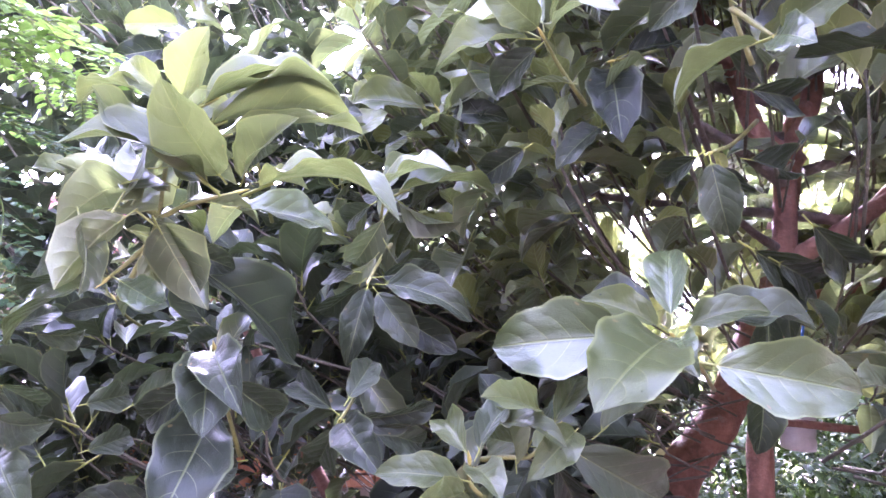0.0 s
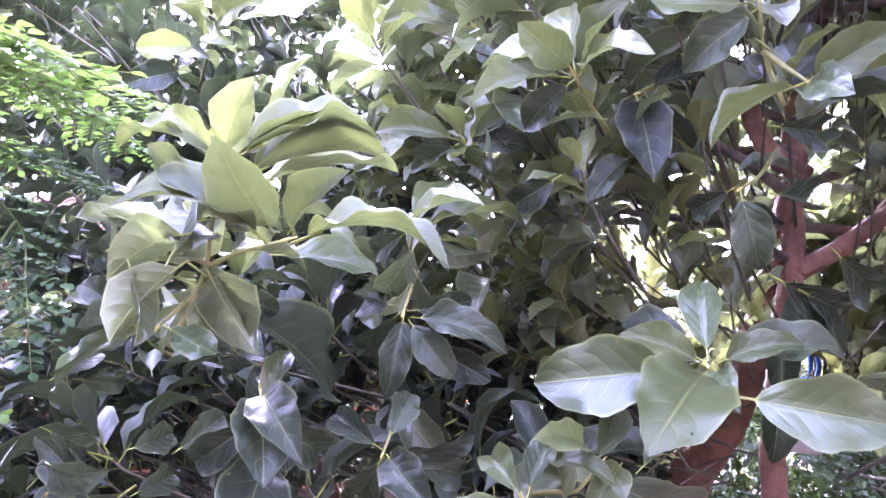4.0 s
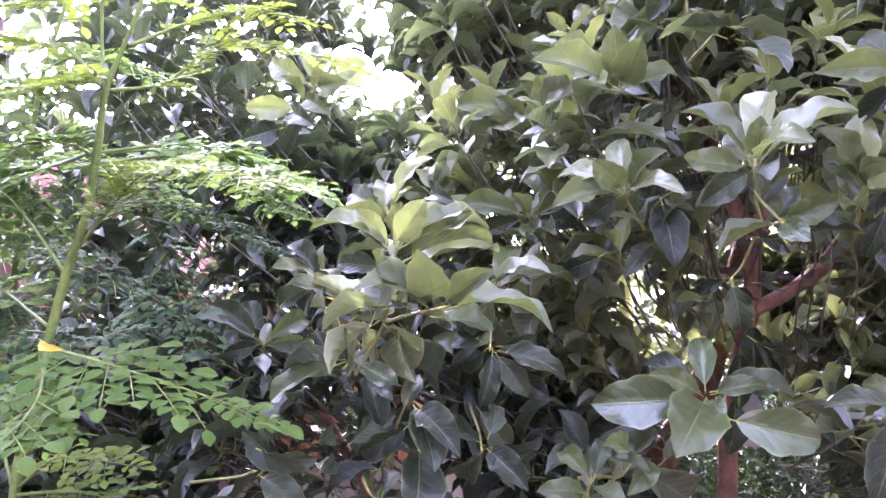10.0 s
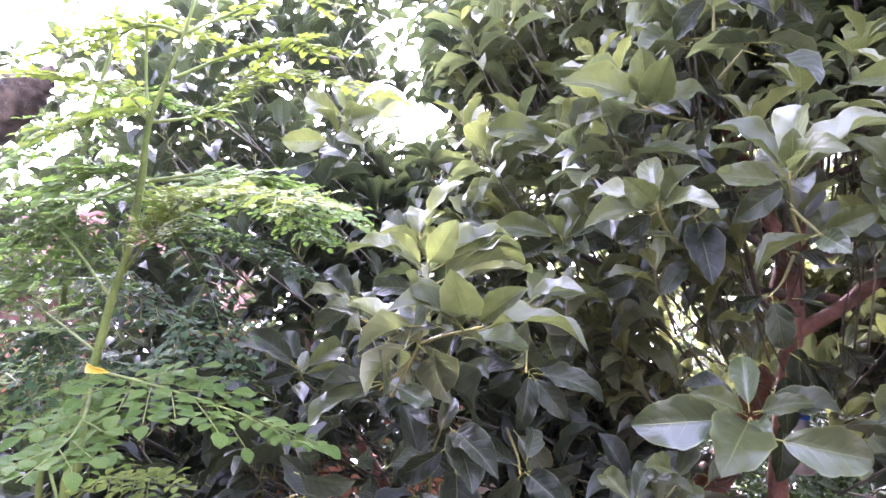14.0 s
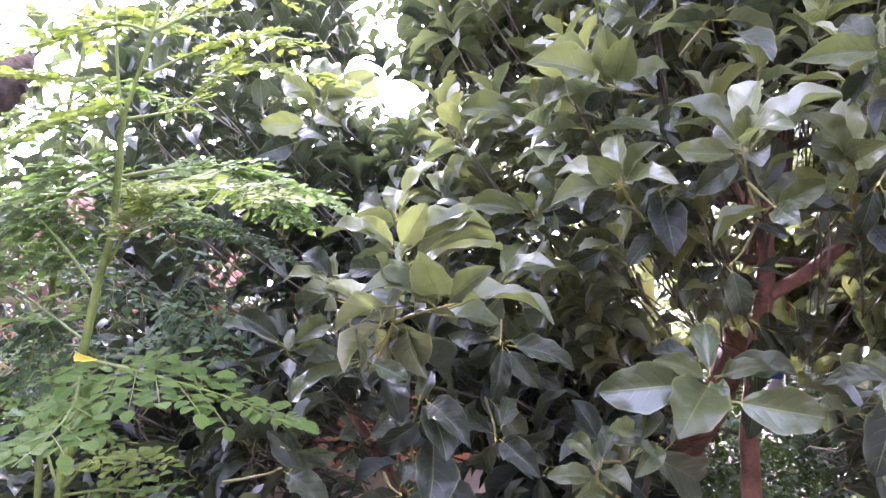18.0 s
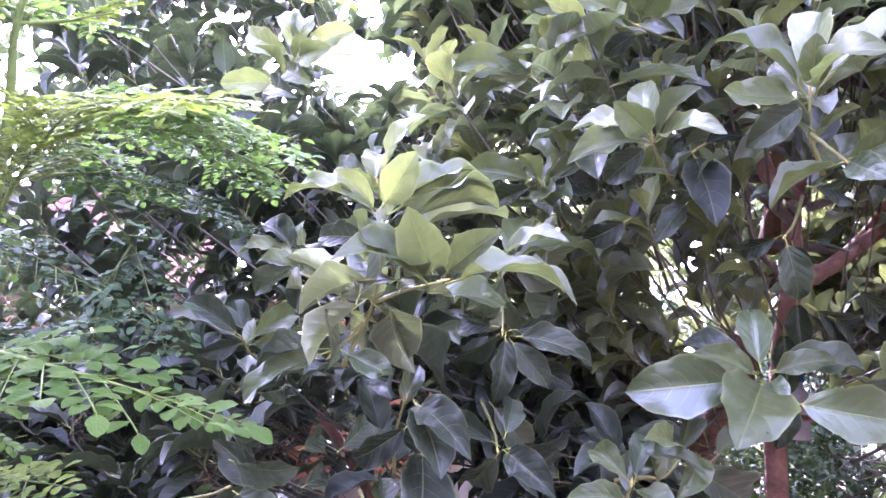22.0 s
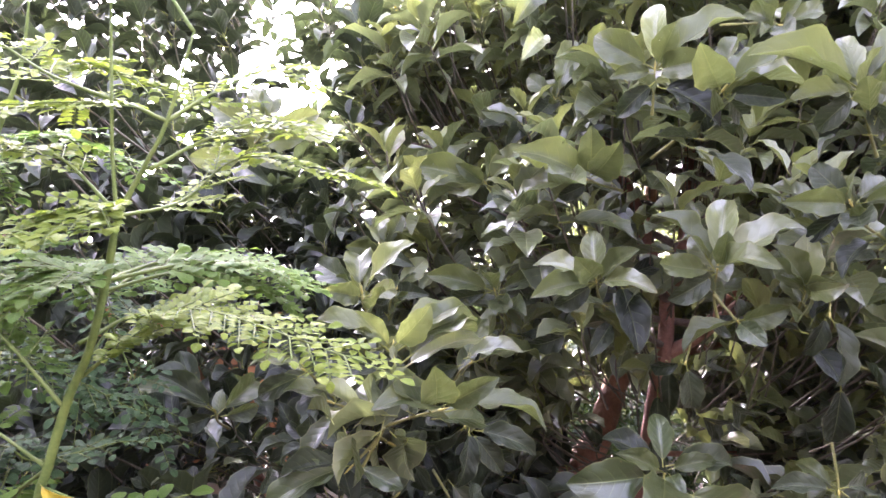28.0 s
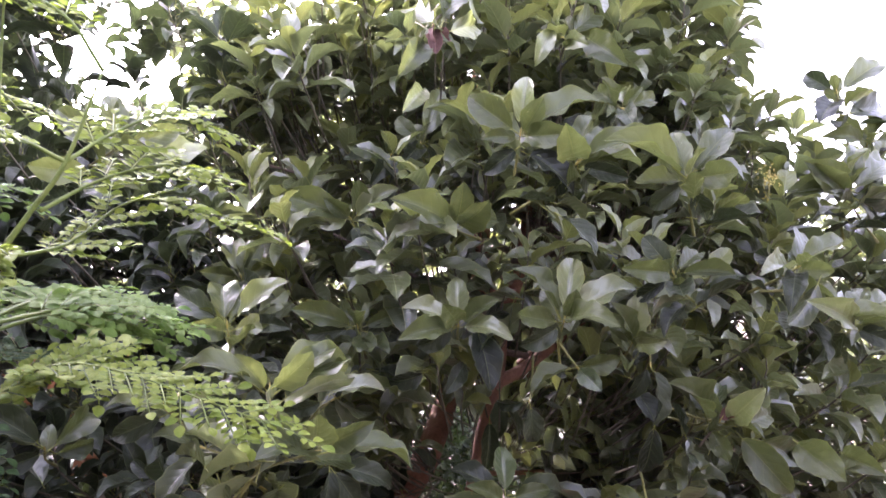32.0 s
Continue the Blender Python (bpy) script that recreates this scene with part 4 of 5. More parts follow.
shoot(tree, [(-0.159, 1.293, 1.904), (-0.179, 1.240, 1.986), (-0.195, 1.190, 2.012)], [
    (-0.198, 1.191, 2.017, -0.201, 1.285, 2.110, 0.059, -17, 0, 2),
    (-0.193, 1.189, 2.017, -0.152, 1.195, 2.099, 0.039, 20, 0, 1),
    (-0.189, 1.187, 2.015, -0.118, 1.195, 2.054, 0.040, 43, 1, 1),
    (-0.200, 1.193, 2.012, -0.285, 1.175, 2.022, 0.044, -57, 1, 1),
    (-0.191, 1.188, 2.007, -0.159, 1.058, 1.974, 0.055, 55, 4, 0),
    (-0.200, 1.193, 2.007, -0.223, 1.324, 1.951, 0.059, -126, 4, 0)], full=True)
shoot(tree, [(-0.196, 1.150, 1.822), (-0.194, 1.110, 1.887), (-0.183, 1.079, 1.919)], [
    (-0.182, 1.079, 1.922, -0.113, 1.099, 1.987, 0.048, 30, 0, 2),
    (-0.184, 1.080, 1.922, -0.223, 1.169, 1.985, 0.050, -37, 0, 1),
    (-0.180, 1.078, 1.915, -0.133, 0.983, 1.905, 0.043, 62, 1, 0),
    (-0.188, 1.082, 1.915, -0.224, 1.180, 1.871, 0.045, -98, 4, 0)], full=True)
shoot(tree, [(0.253, 1.110, 2.264), (0.205, 1.075, 2.310), (0.177, 1.031, 2.334)], [
    (0.176, 1.030, 2.338, 0.109, 0.990, 2.273, 0.045, -25, 4, 0),
    (0.180, 1.028, 2.341, 0.265, 1.040, 2.297, 0.046, 76, 4, 0),
    (0.175, 1.031, 2.338, 0.131, 1.081, 2.408, 0.041, -57, 0, 1),
    (0.180, 1.028, 2.343, 0.233, 1.043, 2.476, 0.063, 5, 5, 2),
    (0.178, 1.030, 2.338, 0.272, 1.025, 2.392, 0.049, 49, 1, 0)], full=True)
shoot(tree, [(0.459, 0.823, 2.438), (0.497, 0.749, 2.412), (0.492, 0.697, 2.386)], [
    (0.491, 0.698, 2.389, 0.479, 0.766, 2.446, 0.037, -70, 1, 1),
    (0.495, 0.695, 2.391, 0.558, 0.749, 2.454, 0.039, -46, 0, 2),
    (0.496, 0.696, 2.386, 0.594, 0.694, 2.419, 0.039, 37, 1, 1),
    (0.491, 0.698, 2.381, 0.503, 0.776, 2.368, 0.040, -134, 4, 0),
    (0.498, 0.695, 2.382, 0.458, 0.615, 2.315, 0.047, 50, 4, 0)], full=True)
shoot(tree, [(0.588, 0.756, 1.619), (0.496, 0.639, 1.589), (0.451, 0.585, 1.575)], [
    (0.450, 0.586, 1.572, 0.386, 0.503, 1.523, 0.049, 1, 0, 1),
    (0.454, 0.585, 1.574, 0.535, 0.548, 1.498, 0.055, 56, 1, 1),
    (0.445, 0.585, 1.575, 0.361, 0.625, 1.577, 0.036, -16, 1, 0),
    (0.447, 0.586, 1.572, 0.387, 0.572, 1.456, 0.058, -2, 0, 0),
    (0.453, 0.584, 1.578, 0.552, 0.640, 1.557, 0.044, 26, 4, 0),
    (0.448, 0.585, 1.576, 0.431, 0.654, 1.606, 0.029, -29, 1, 1)])
shoot(tree, [(0.654, 0.733, 1.720), (0.625, 0.634, 1.721), (0.624, 0.602, 1.733)], [
    (0.611, 0.583, 1.733, 0.666, 0.638, 1.805, 0.040, -51, 0, 5),
    (0.613, 0.583, 1.733, 0.692, 0.619, 1.805, 0.043, -27, 1, 5),
    (0.609, 0.584, 1.733, 0.472, 0.541, 1.822, 0.064, -26, 3, 1),
    (0.612, 0.584, 1.727, 0.608, 0.534, 1.666, 0.038, 47, 2, 1),
    (0.608, 0.584, 1.727, 0.643, 0.663, 1.689, 0.036, -166, 4, 0)])
shoot(tree, [(0.577, 0.708, 1.941), (0.496, 0.624, 1.883), (0.456, 0.582, 1.854)], [
    (0.456, 0.582, 1.853, 0.453, 0.568, 1.737, 0.044, -9, 1, 0),
    (0.481, 0.596, 1.743, 0.495, 0.645, 1.632, 0.047, 55, 0, 0),
    (0.453, 0.583, 1.854, 0.438, 0.625, 1.781, 0.033, -28, 4, 0)])

# ---- withered and yellowed leaves, and a spray of flowers ----
shoot(tree, [(0.12, 0.82, 2.56), (0.10, 0.80, 2.54), (0.085, 0.785, 2.52)], [(0.084, 0.782, 2.512, 0.081, 0.766, 2.446, 0.034, 20, 5, 3), (0.09, 0.785, 2.515, 0.070, 0.755, 2.470, 0.026, 70, 4, 3),
                                                                     (0.088, 0.784, 2.512, 0.105, 0.76, 2.475, 0.028, -50, 5, 3)], green=False)
shoot(tree, [(-0.07, 1.84, 2.80), (-0.09, 1.80, 2.84), (-0.10, 1.77, 2.86)], [(-0.10, 1.77, 2.86, -0.115, 1.74, 2.93, 0.045, 10, 0, 4), (-0.10, 1.765, 2.86, -0.045, 1.72, 2.85, 0.035, 40, 1, 4),
                                                                     (-0.10, 1.765, 2.855, -0.15, 1.74, 2.84, 0.035, -30, 2, 4)])
shoot(tree, [(0.587, 0.588, 1.688), (0.597, 0.573, 1.713), (0.607, 0.558, 1.738)], [(0.607, 0.558, 1.738, 0.629, 0.538, 1.783, 0.03, 30, 5, 3), (0.607, 0.558, 1.738, 0.667, 0.558, 1.750, 0.028, -40, 4, 3)], green=False)
rnd = np.random.RandomState(8)
spike = tube("flower_spike", [(0.79, 0.575, 2.19, 0.0022), (0.784, 0.564, 2.22, 0.0018), (0.782, 0.56, 2.26, 0.001)], TWIG, tree, 5, 3, 0.0, "spray of small yellow-green flowers")
verts, faces = [], []
for n in range(70):
    at = np.array([0.783, 0.562, 2.235]) + rnd.normal(size=3) * np.array([0.012, 0.012, 0.017])
    for k in range(3):
        d = unit(rnd.normal(size=3)) * 0.0045
        e = unit(np.cross(d, rnd.normal(size=3))) * 0.0022
        m = len(verts)
        verts += [at, at + d * 0.5 + e, at + d, at + d * 0.5 - e]
        faces.append((m, m + 1, m + 2, m + 3))
tagged(part("petals", mesh_of("petals", verts, faces, BUD), spike), kind="stuff")

# ---- the crown ----
GAPS = [((0.30, 0.72, 1.80), (0.61, 1.34, 1.83), 0.082), ((0.42, 0.80, 1.8), (0.80, 1.33, 1.83), 0.06), ((0.28, 0.70, 1.36), (0.62, 1.6, 1.32), 0.17), ((0.62, 1.6, 1.32), (1.2, 3.0, 1.2), 0.3), ((0.07, 0.42, 1.76), (0.5, 1.3, 1.50), 0.12), ((0.25, 0.6, 1.72), (0.62, 1.22, 1.62), 0.13), ((0.42, 0.52, 1.72), (0.8, 1.1, 1.65), 0.13),
        ((-0.28, 1.3, 2.25), (-0.85, 3.6, 3.4), 0.09),
        ((-0.32, 0.43, 1.55), (-0.91, 3.03, 1.23), 0.06), ((-0.28, 0.43, 1.56), (-0.73, 3.03, 1.30), 0.06), ((-0.60, 0.72, 1.55), (-1.95, 3.09, 1.40), 0.06), ((-0.39, 0.58, 1.50), (-1.48, 3.15, 1.16), 0.06), ((-0.37, 0.59, 1.47), (-1.37, 3.17, 1.05), 0.06), ((-0.21, 0.60, 1.46), (-0.77, 3.21, 1.01), 0.06), ((-0.15, 0.59, 1.57), (-0.51, 3.16, 1.45), 0.06), ((-0.26, 0.85, 1.44), (-1.28, 3.41, 1.10), 0.06), ((-0.12, 0.87, 1.42), (-0.73, 3.47, 1.04), 0.06), ((-0.51, 0.62, 1.74), (-1.42, 3.14, 1.91), 0.06), ((-0.45, 0.39, 1.76), (-1.40, 2.88, 2.07), 0.06), ((-0.42, 0.65, 1.54), (-1.05, 3.26, 1.13), 0.06), ((-0.32, 1.49, 2.38), (-0.71, 3.90, 3.42), 0.07), ((-0.33, 1.49, 2.39), (-0.59, 3.95, 3.33), 0.07), ((-0.34, 1.49, 2.38), (-0.54, 3.94, 3.36), 0.07),
        ((0.12, 0.60, 1.71), (0.54, 2.32, 1.79), 0.06), ((0.16, 0.79, 1.78), (0.52, 2.30, 1.93), 0.05), ((-0.07, 0.77, 1.86), (0.09, 3.84, 2.35), 0.04), ((0.49, 0.90, 2.12), (1.95, 3.98, 3.18), 0.07), ((0.57, 1.04, 2.07), (1.63, 3.52, 3.08), 0.06), ((0.50, 0.94, 2.08), (1.88, 4.00, 3.02), 0.06), ((0.70, 1.29, 2.07), (1.98, 3.97, 3.14), 0.06), ((0.39, 1.19, 1.93), (1.48, 3.79, 2.41), 0.05)]
HULLS = [((1.15, 1.95, 1.75), (0.5, 0.4, 0.45), 130, 0.0, 1.0), ((1.0, 1.85, 2.1), (0.55, 0.4, 0.4), 150, 0.0, 1.0), ((-0.08, 1.7, 2.68), (0.22, 0.3, 0.26), 42, 0.0, 1.0), ((0.8, 1.95, 1.25), (0.75, 0.3, 0.45), 120, 0.0, 1.0), ((0.75, 1.75, 2.05), (1.35, 1.25, 1.2), 1560, 0.3, 0.90), ((-0.15, 1.28, 1.35), (0.8, 0.5, 0.55), 190, 0.2, 0.92), ((-0.75, 2.1, 1.75), (0.75, 0.8, 0.85), 160, 0.3, 1.0), ((0.72, 1.6, 2.85), (0.85, 0.8, 0.75), 330, 0.3, 1.0), ((1.0, 1.35, 2.65), (0.45, 0.55, 0.45), 130, 0.2, 1.0),
         ((1.6, 1.2, 1.9), (0.7, 0.8, 0.75), 220, 0.4, 1.0), ((-0.75, 2.5, 2.75), (1.1, 0.7, 0.75), 280, 0.2, 1.0), ((-1.05, 1.55, 1.15), (0.55, 0.55, 0.6), 150, 0.2, 1.0), ((2.0, 2.7, 1.7), (1.0, 0.6, 0.8), 130, 0.2, 1.0), ((1.45, 0.95, 1.35), (0.7, 0.55, 0.5), 160, 0.2, 1.0), ((-1.8, 3.0, 2.0), (1.9, 0.8, 1.7), 640, 0.1, 1.0), ((-1.9, 3.35, 1.45), (1.3, 0.35, 0.6), 230, 0.1, 1.0), ((-0.95, 1.5, 2.2), (0.42, 0.45, 0.36), 45, 0.1, 1.0)]
GAPS += [((0.42, 0.80, 1.84), (0.695, 1.36, 2.07), 0.045), ((0.02, 0.62, 1.76), (0.64, 1.78, 1.57), 0.075), ((-0.02, 0.62, 1.72), (0.47, 1.70, 1.34), 0.07), ((0.13, 0.62, 1.81), (0.60, 1.33, 1.745), 0.045), ((0.19, 0.62, 1.82), (0.76, 1.31, 1.82), 0.06)]
# the opening through which the bright sky shows
GAPS += [((-0.12, 0.87, 1.97), (-0.35, 1.77, 2.45), 0.018), ((-0.35, 1.77, 2.45), (-1.01, 4.36, 3.82), 0.027), ((-0.08, 0.86, 2.00), (-0.28, 1.76, 2.50), 0.018),
         ((-0.28, 1.76, 2.50), (-0.84, 4.33, 3.95), 0.027), ((-0.14, 0.87, 1.95), (-0.40, 1.79, 2.40), 0.018), ((-0.40, 1.79, 2.40), (-1.14, 4.39, 3.70), 0.027),
         ((-0.13, 0.76, 1.97), (-0.31, 1.71, 2.37), 0.018), ((-0.31, 1.71, 2.37), (-0.81, 4.44, 3.52), 0.027), ((-0.23, 0.55, 2.00), (-0.31, 1.54, 2.35), 0.018),
         ((-0.31, 1.54, 2.35), (-0.54, 4.35, 3.36), 0.027), ((-0.21, 0.54, 2.02), (-0.27, 1.52, 2.41), 0.018), ((-0.27, 1.52, 2.41), (-0.46, 4.30, 3.51), 0.027)]
GAPS += [((-0.26, 0.51, 2.10), (-0.37, 1.44, 2.56), 0.018), ((-0.37, 1.44, 2.56), (-0.70, 4.11, 3.90), 0.027), ((-0.26, 0.71, 2.03), (-0.36, 1.68, 2.42), 0.018),
         ((-0.36, 1.68, 2.42), (-0.65, 4.45, 3.53), 0.027), ((-0.27, 0.67, 2.12), (-0.37, 1.59, 2.62), 0.018), ((-0.37, 1.59, 2.62), (-0.67, 4.21, 4.03), 0.027),
         ((-0.21, 0.52, 2.00), (-0.33, 1.50, 2.36), 0.018), ((-0.33, 1.50, 2.36), (-0.67, 4.31, 3.36), 0.027)]

GAP_A, GAP_B, GAP_R = np.array([g[0] for g in GAPS]), np.array([g[1] for g in GAPS]), np.array([g[2] for g in GAPS])


def in_gap(p):
    way = GAP_B - GAP_A
    s = np.clip(((p - GAP_A) * way).sum(1) / (way * way).sum(1), 0, 1)
    return bool((np.linalg.norm(p - GAP_A - s[:, None] * way, axis=1) < GAP_R).any())


rnd = np.random.RandomState(11)
rows, tips, low, twigs_v, twigs_f = list(OLDER), [], [], [], []
HEART = np.array([0.65, 1.5, 1.75])
for centre, radii, count, inner, outer in HULLS:
    made = 0
    while made < count:
        d = unit(rnd.normal(size=3))
        r = rnd.uniform(inner ** 3, outer ** 3) ** (1 / 3)
        p = np.array(centre) + d * r * np.array(radii)
        if p[2] < 0.75 or in_gap(p):
            continue
        if any(np.linalg.norm((p - np.array(c)) / np.array(q)) < 0.9 * i for c, q, _, i, _ in HULLS if c != centre):
            made += 0.34
            continue
        made += 1
        if p[1] > 1.9 and centre[0] == 0.75 and rnd.rand() < 0.5:
            continue
        way = unit(0.5 * unit(p - HEART) + np.array([0, -0.12, 0.9]) + rnd.normal(size=3) * 0.28)
        leaves = spray(rnd, p, way, rnd.randint(7, 12), rnd.uniform(0.09, 0.135) * (1.15 if p[0] < -0.5 else 1.0))
        young = rnd.randint(1, 6)
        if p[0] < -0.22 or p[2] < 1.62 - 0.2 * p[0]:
            low += leaves               # low and left leaves get the darker copy, shade held in its colour
        else:
            tips += leaves[:young]
            rows += leaves[young:]
        foot = p - way * 0.16 + unit(HEART - p) * 0.10 + np.array([0, 0, -0.03])
        v, f = tube_data([(*foot, 0.0028), (*(p - way * 0.07), 0.0022), (*p, 0.0016)], 4, 2)
        twigs_f += [tuple(i + len(twigs_v) for i in q) for q in f]
        twigs_v += v
rows = np.array([r for r in rows if not in_gap(r[:3] + r[6:9] * 0.8)])
tips = [r for r in tips if not in_gap(r[:3] + r[6:9] * 0.8)]
many_leaves("foliage", tree, [r for r in low if not in_gap(r[:3] + r[6:9] * 0.8)], SHADECROWN, leaf_data(7, 4, *SHAPES[1], seed=29), "leaves low in the crown, shade put into their colour")
pick = rnd.randint(0, 3, len(rows))
for k in range(3):
    many_leaves("foliage", tree, rows[pick == k], CROWN, leaf_data(7, 4, *SHAPES[(0, 1, 3)[k]], 20 + k, sharp=0.56), "mass of glossy dark green leaves")
many_leaves("foliage", tree, tips, CROWNTIP, leaf_data(7, 4, *SHAPES[0], 27, sharp=0.56), "lighter young leaves at the shoot tips")
tagged(part("fine_branching", mesh_of("fine_branching", twigs_v, twigs_f, OLDTWIG), tree), kind="stuff")
for k in range(12):
    d = unit(rnd.normal(size=3) * np.array([1, 1, 0.8]) + np.array([0, 0, 0.3]))
    end = np.array([0.75, 1.75, 2.05]) + d * 0.8 * np.array([1.35, 1.25, 1.2])
    if in_gap(end) or end[2] < 1.0 or in_gap((end + HEART) / 2):
        continue
    start = np.array([0.62 + 0.1 * rnd.rand(), 1.37, 1.8 + 0.5 * rnd.rand()])
    mid = (start + end) / 2 + rnd.normal(size=3) * 0.06
    tube("limb", [(*start, 0.011), (*mid, 0.006), (*end, 0.003)], GREYBARK, tree, 7, 6, 0.06)


# ---- the moringa beside it ----
FERN = leaf_material("moringa_leaflet", (0.050, 0.102, 0.020), (0.096, 0.152, 0.034), (0.145, 0.235, 0.038), 0.6, 0.36, True, veins=5.0, sheen=0.08)
FERNYELLOW = leaf_material("yellowing_leaflet", (0.075, 0.12, 0.016), (0.13, 0.168, 0.024), (0.18, 0.235, 0.03), 0.6, 0.36, True, veins=5.0, sheen=0.1)
# dark copy of the leaflet for fronds further back, shade put into the colour
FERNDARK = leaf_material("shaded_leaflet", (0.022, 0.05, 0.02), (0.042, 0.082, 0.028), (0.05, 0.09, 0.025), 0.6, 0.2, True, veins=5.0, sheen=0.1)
FERNOWN = leaf_material("near_leaflet", (0.038, 0.080, 0.015), (0.070, 0.118, 0.024), (0.105, 0.17, 0.026), 0.5, 0.4, False, veins=5.0, sheen=0.06)
GREENSTEM = plain_material("green_stem", (0.06, 0.09, 0.02), (0.125, 0.155, 0.035), 25.0, 0.65, 0.2)
moringa = tagged(new("moringa_tree"), "slender young green tree with feathery fronds of small oval leaflets", "tree")
moringa.location = (0.028, 0.0, -0.006)
tube("trunk", [(-0.80, 0.60, -0.05, 0.0117), (-0.79, 0.58, 0.7, 0.0090), (-0.752, 0.551, 1.477, 0.0066), (-0.727, 0.541, 1.556, 0.0061), (-0.709, 0.525, 1.666, 0.0055), (-0.697, 0.52, 1.705, 0.0059), (-0.674, 0.509, 1.783, 0.0053),
               (-0.646, 0.492, 1.843, 0.0048), (-0.623, 0.47, 1.925, 0.0051), (-0.607, 0.451, 1.991, 0.0037), (-0.577, 0.434, 2.047, 0.0027), (-0.549, 0.418, 2.098, 0.0023), (-0.52, 0.41, 2.2, 0.0013)], GREENSTEM, moringa, 10, 5, 0.03, "smooth green trunk")
tube("stem", [(-0.608, 0.452, 1.987, 0.0027), (-0.614, 0.45, 2.064, 0.0021), (-0.616, 0.446, 2.162, 0.0019), (-0.619, 0.445, 2.3, 0.0011)], GREENSTEM, moringa, 8, 4)
LEAFLET = leaf_data(8, 4, 0.05, 0.12, 0.012, 0.0, 3, blunt=1.04, stalk=0.10, sharp=0.66)
LEAFLET_ONE = mesh_of("leaflet", *LEAFLET[:2], FERNOWN, LEAFLET[2])


def frond(line, size, pinnae, reach, mat, own=False, sag=0.0, seed=0):
    """A feathery frond along a line; reach: its half width; own: every leaflet is an object."""
    rnd = np.random.RandomState(seed)
    path = smooth_line([(*p, 0.0026 - 0.0018 * i / (len(line) - 1)) for i, p in enumerate(line)], 8)
    stalk = part("frond", mesh_of("frond", *tube_data(path[::2], 6, 2), GREENSTEM), moringa)
    rows, v, f = [], [], []
    for k in range(pinnae):
        s = 0.22 + 0.78 * k / (pinnae - 1)
        at = s * (len(path) - 1)
        i = min(int(at), len(path) - 2)
        p = path[i, :3] + (path[i + 1, :3] - path[i, :3]) * (at - i)
        ahead = unit(path[i + 1, :3] - path[i, :3])
        up = unit(np.array([0, -0.35, 1.0]) + rnd.normal(size=3) * 0.15)
        side = unit(np.cross(ahead, up))
        for sign in ((-1, 1) if k < pinnae - 1 else (0,)):
            way = unit(0.95 * ahead + sign * side + np.array([0, 0, -0.4 * sag]) + rnd.normal(size=3) * 0.08)
            length = reach * (0.55 + 0.6 * math.sin(math.pi * (0.15 + 0.75 * s))) * rnd.uniform(0.85, 1.15)
            pairs = max(2, int(length / (size * 0.5)))
            ends = [p + way * length * q + np.array([0, 0, -0.05 * length * q * q]) for q in np.linspace(0, 1, 4)]
            a, b = tube_data([(*e, 0.0008) for e in ends], 4, 2)
            f += [tuple(n + len(v) for n in q) for q in b]
            v += a
            out = unit(np.cross(way, up))
            for m in range(1, pairs + 1):
                q = m / pairs
                foot = p + way * length * q + np.array([0, 0, -0.05 * length * q * q])
                for turn in ((-1, 1) if m < pairs else (0,)):
                    if rnd.rand() < 0.1:
                        continue
                    y = unit(0.55 * way + turn * out + rnd.normal(size=3) * 0.09 + np.array([0, 0, -0.05]))
                    z = unit(up + rnd.normal(size=3) * 0.16)
                    z = unit(z - y * (z @ y))
                    big = size * rnd.uniform(0.75, 1.15) * (1.15 if turn == 0 else 1)
                    rows.append(np.r_[foot, np.cross(y, z) * big * 0.58, y * big, z * big])
    tagged(part("rachis", mesh_of("rachis", v, f, GREENSTEM), stalk), kind="stuff")
    if own:
        for r in rows:
            ob = part("leaflet", LEAFLET_ONE, stalk)
            m = Matrix((r[3:6], r[6:9], r[9:12])).transposed().to_4x4()
            ob.matrix_basis = Matrix.Translation(r[:3]) @ m
    else:
        many_leaves("foliage", stalk, rows, mat, LEAFLET)


frond([(-0.704, 0.523, 1.682), (-0.59, 0.43, 1.665), (-0.49, 0.42, 1.635), (-0.412, 0.50, 1.592)], 0.0255, 10, 0.062, FERN, True, 0.15, 1)
frond([(-0.704, 0.523, 1.682), (-0.633, 0.401, 1.637), (-0.618, 0.355, 1.613), (-0.613, 0.308, 1.592)], 0.0255, 7, 0.052, FERN, True, 0.1, 2)
frond([(-0.628, 0.469, 1.921), (-0.575, 0.58, 1.955), (-0.51, 0.70, 1.965), (-0.422, 0.854, 1.945)], 0.021, 14, 0.075, FERN, False, 0.0, 3)
frond([(-0.628, 0.469, 1.921), (-0.54, 0.52, 1.945), (-0.47, 0.58, 1.945), (-0.40, 0.66, 1.92)], 0.020, 12, 0.06, FERN, False, 0.0, 33)
frond([(-0.64, 0.49, 1.90), (-0.60, 0.62, 1.95), (-0.55, 0.74, 1.955), (-0.50, 0.90, 1.925)], 0.017, 16, 0.06, FERN, False, 0.0, 70)
frond([(-0.64, 0.49, 1.90), (-0.70, 0.62, 1.95), (-0.70, 0.76, 1.955), (-0.68, 0.92, 1.93)], 0.017, 16, 0.06, FERN, False, 0.0, 71)
frond([(-0.63, 0.48, 1.91), (-0.56, 0.54, 1.935), (-0.49, 0.60, 1.93), (-0.43, 0.70, 1.89)], 0.016, 14, 0.05, FERN, False, 0.0, 72)
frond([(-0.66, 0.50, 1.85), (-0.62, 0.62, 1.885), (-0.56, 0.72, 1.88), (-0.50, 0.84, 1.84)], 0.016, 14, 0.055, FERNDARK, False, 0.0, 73)
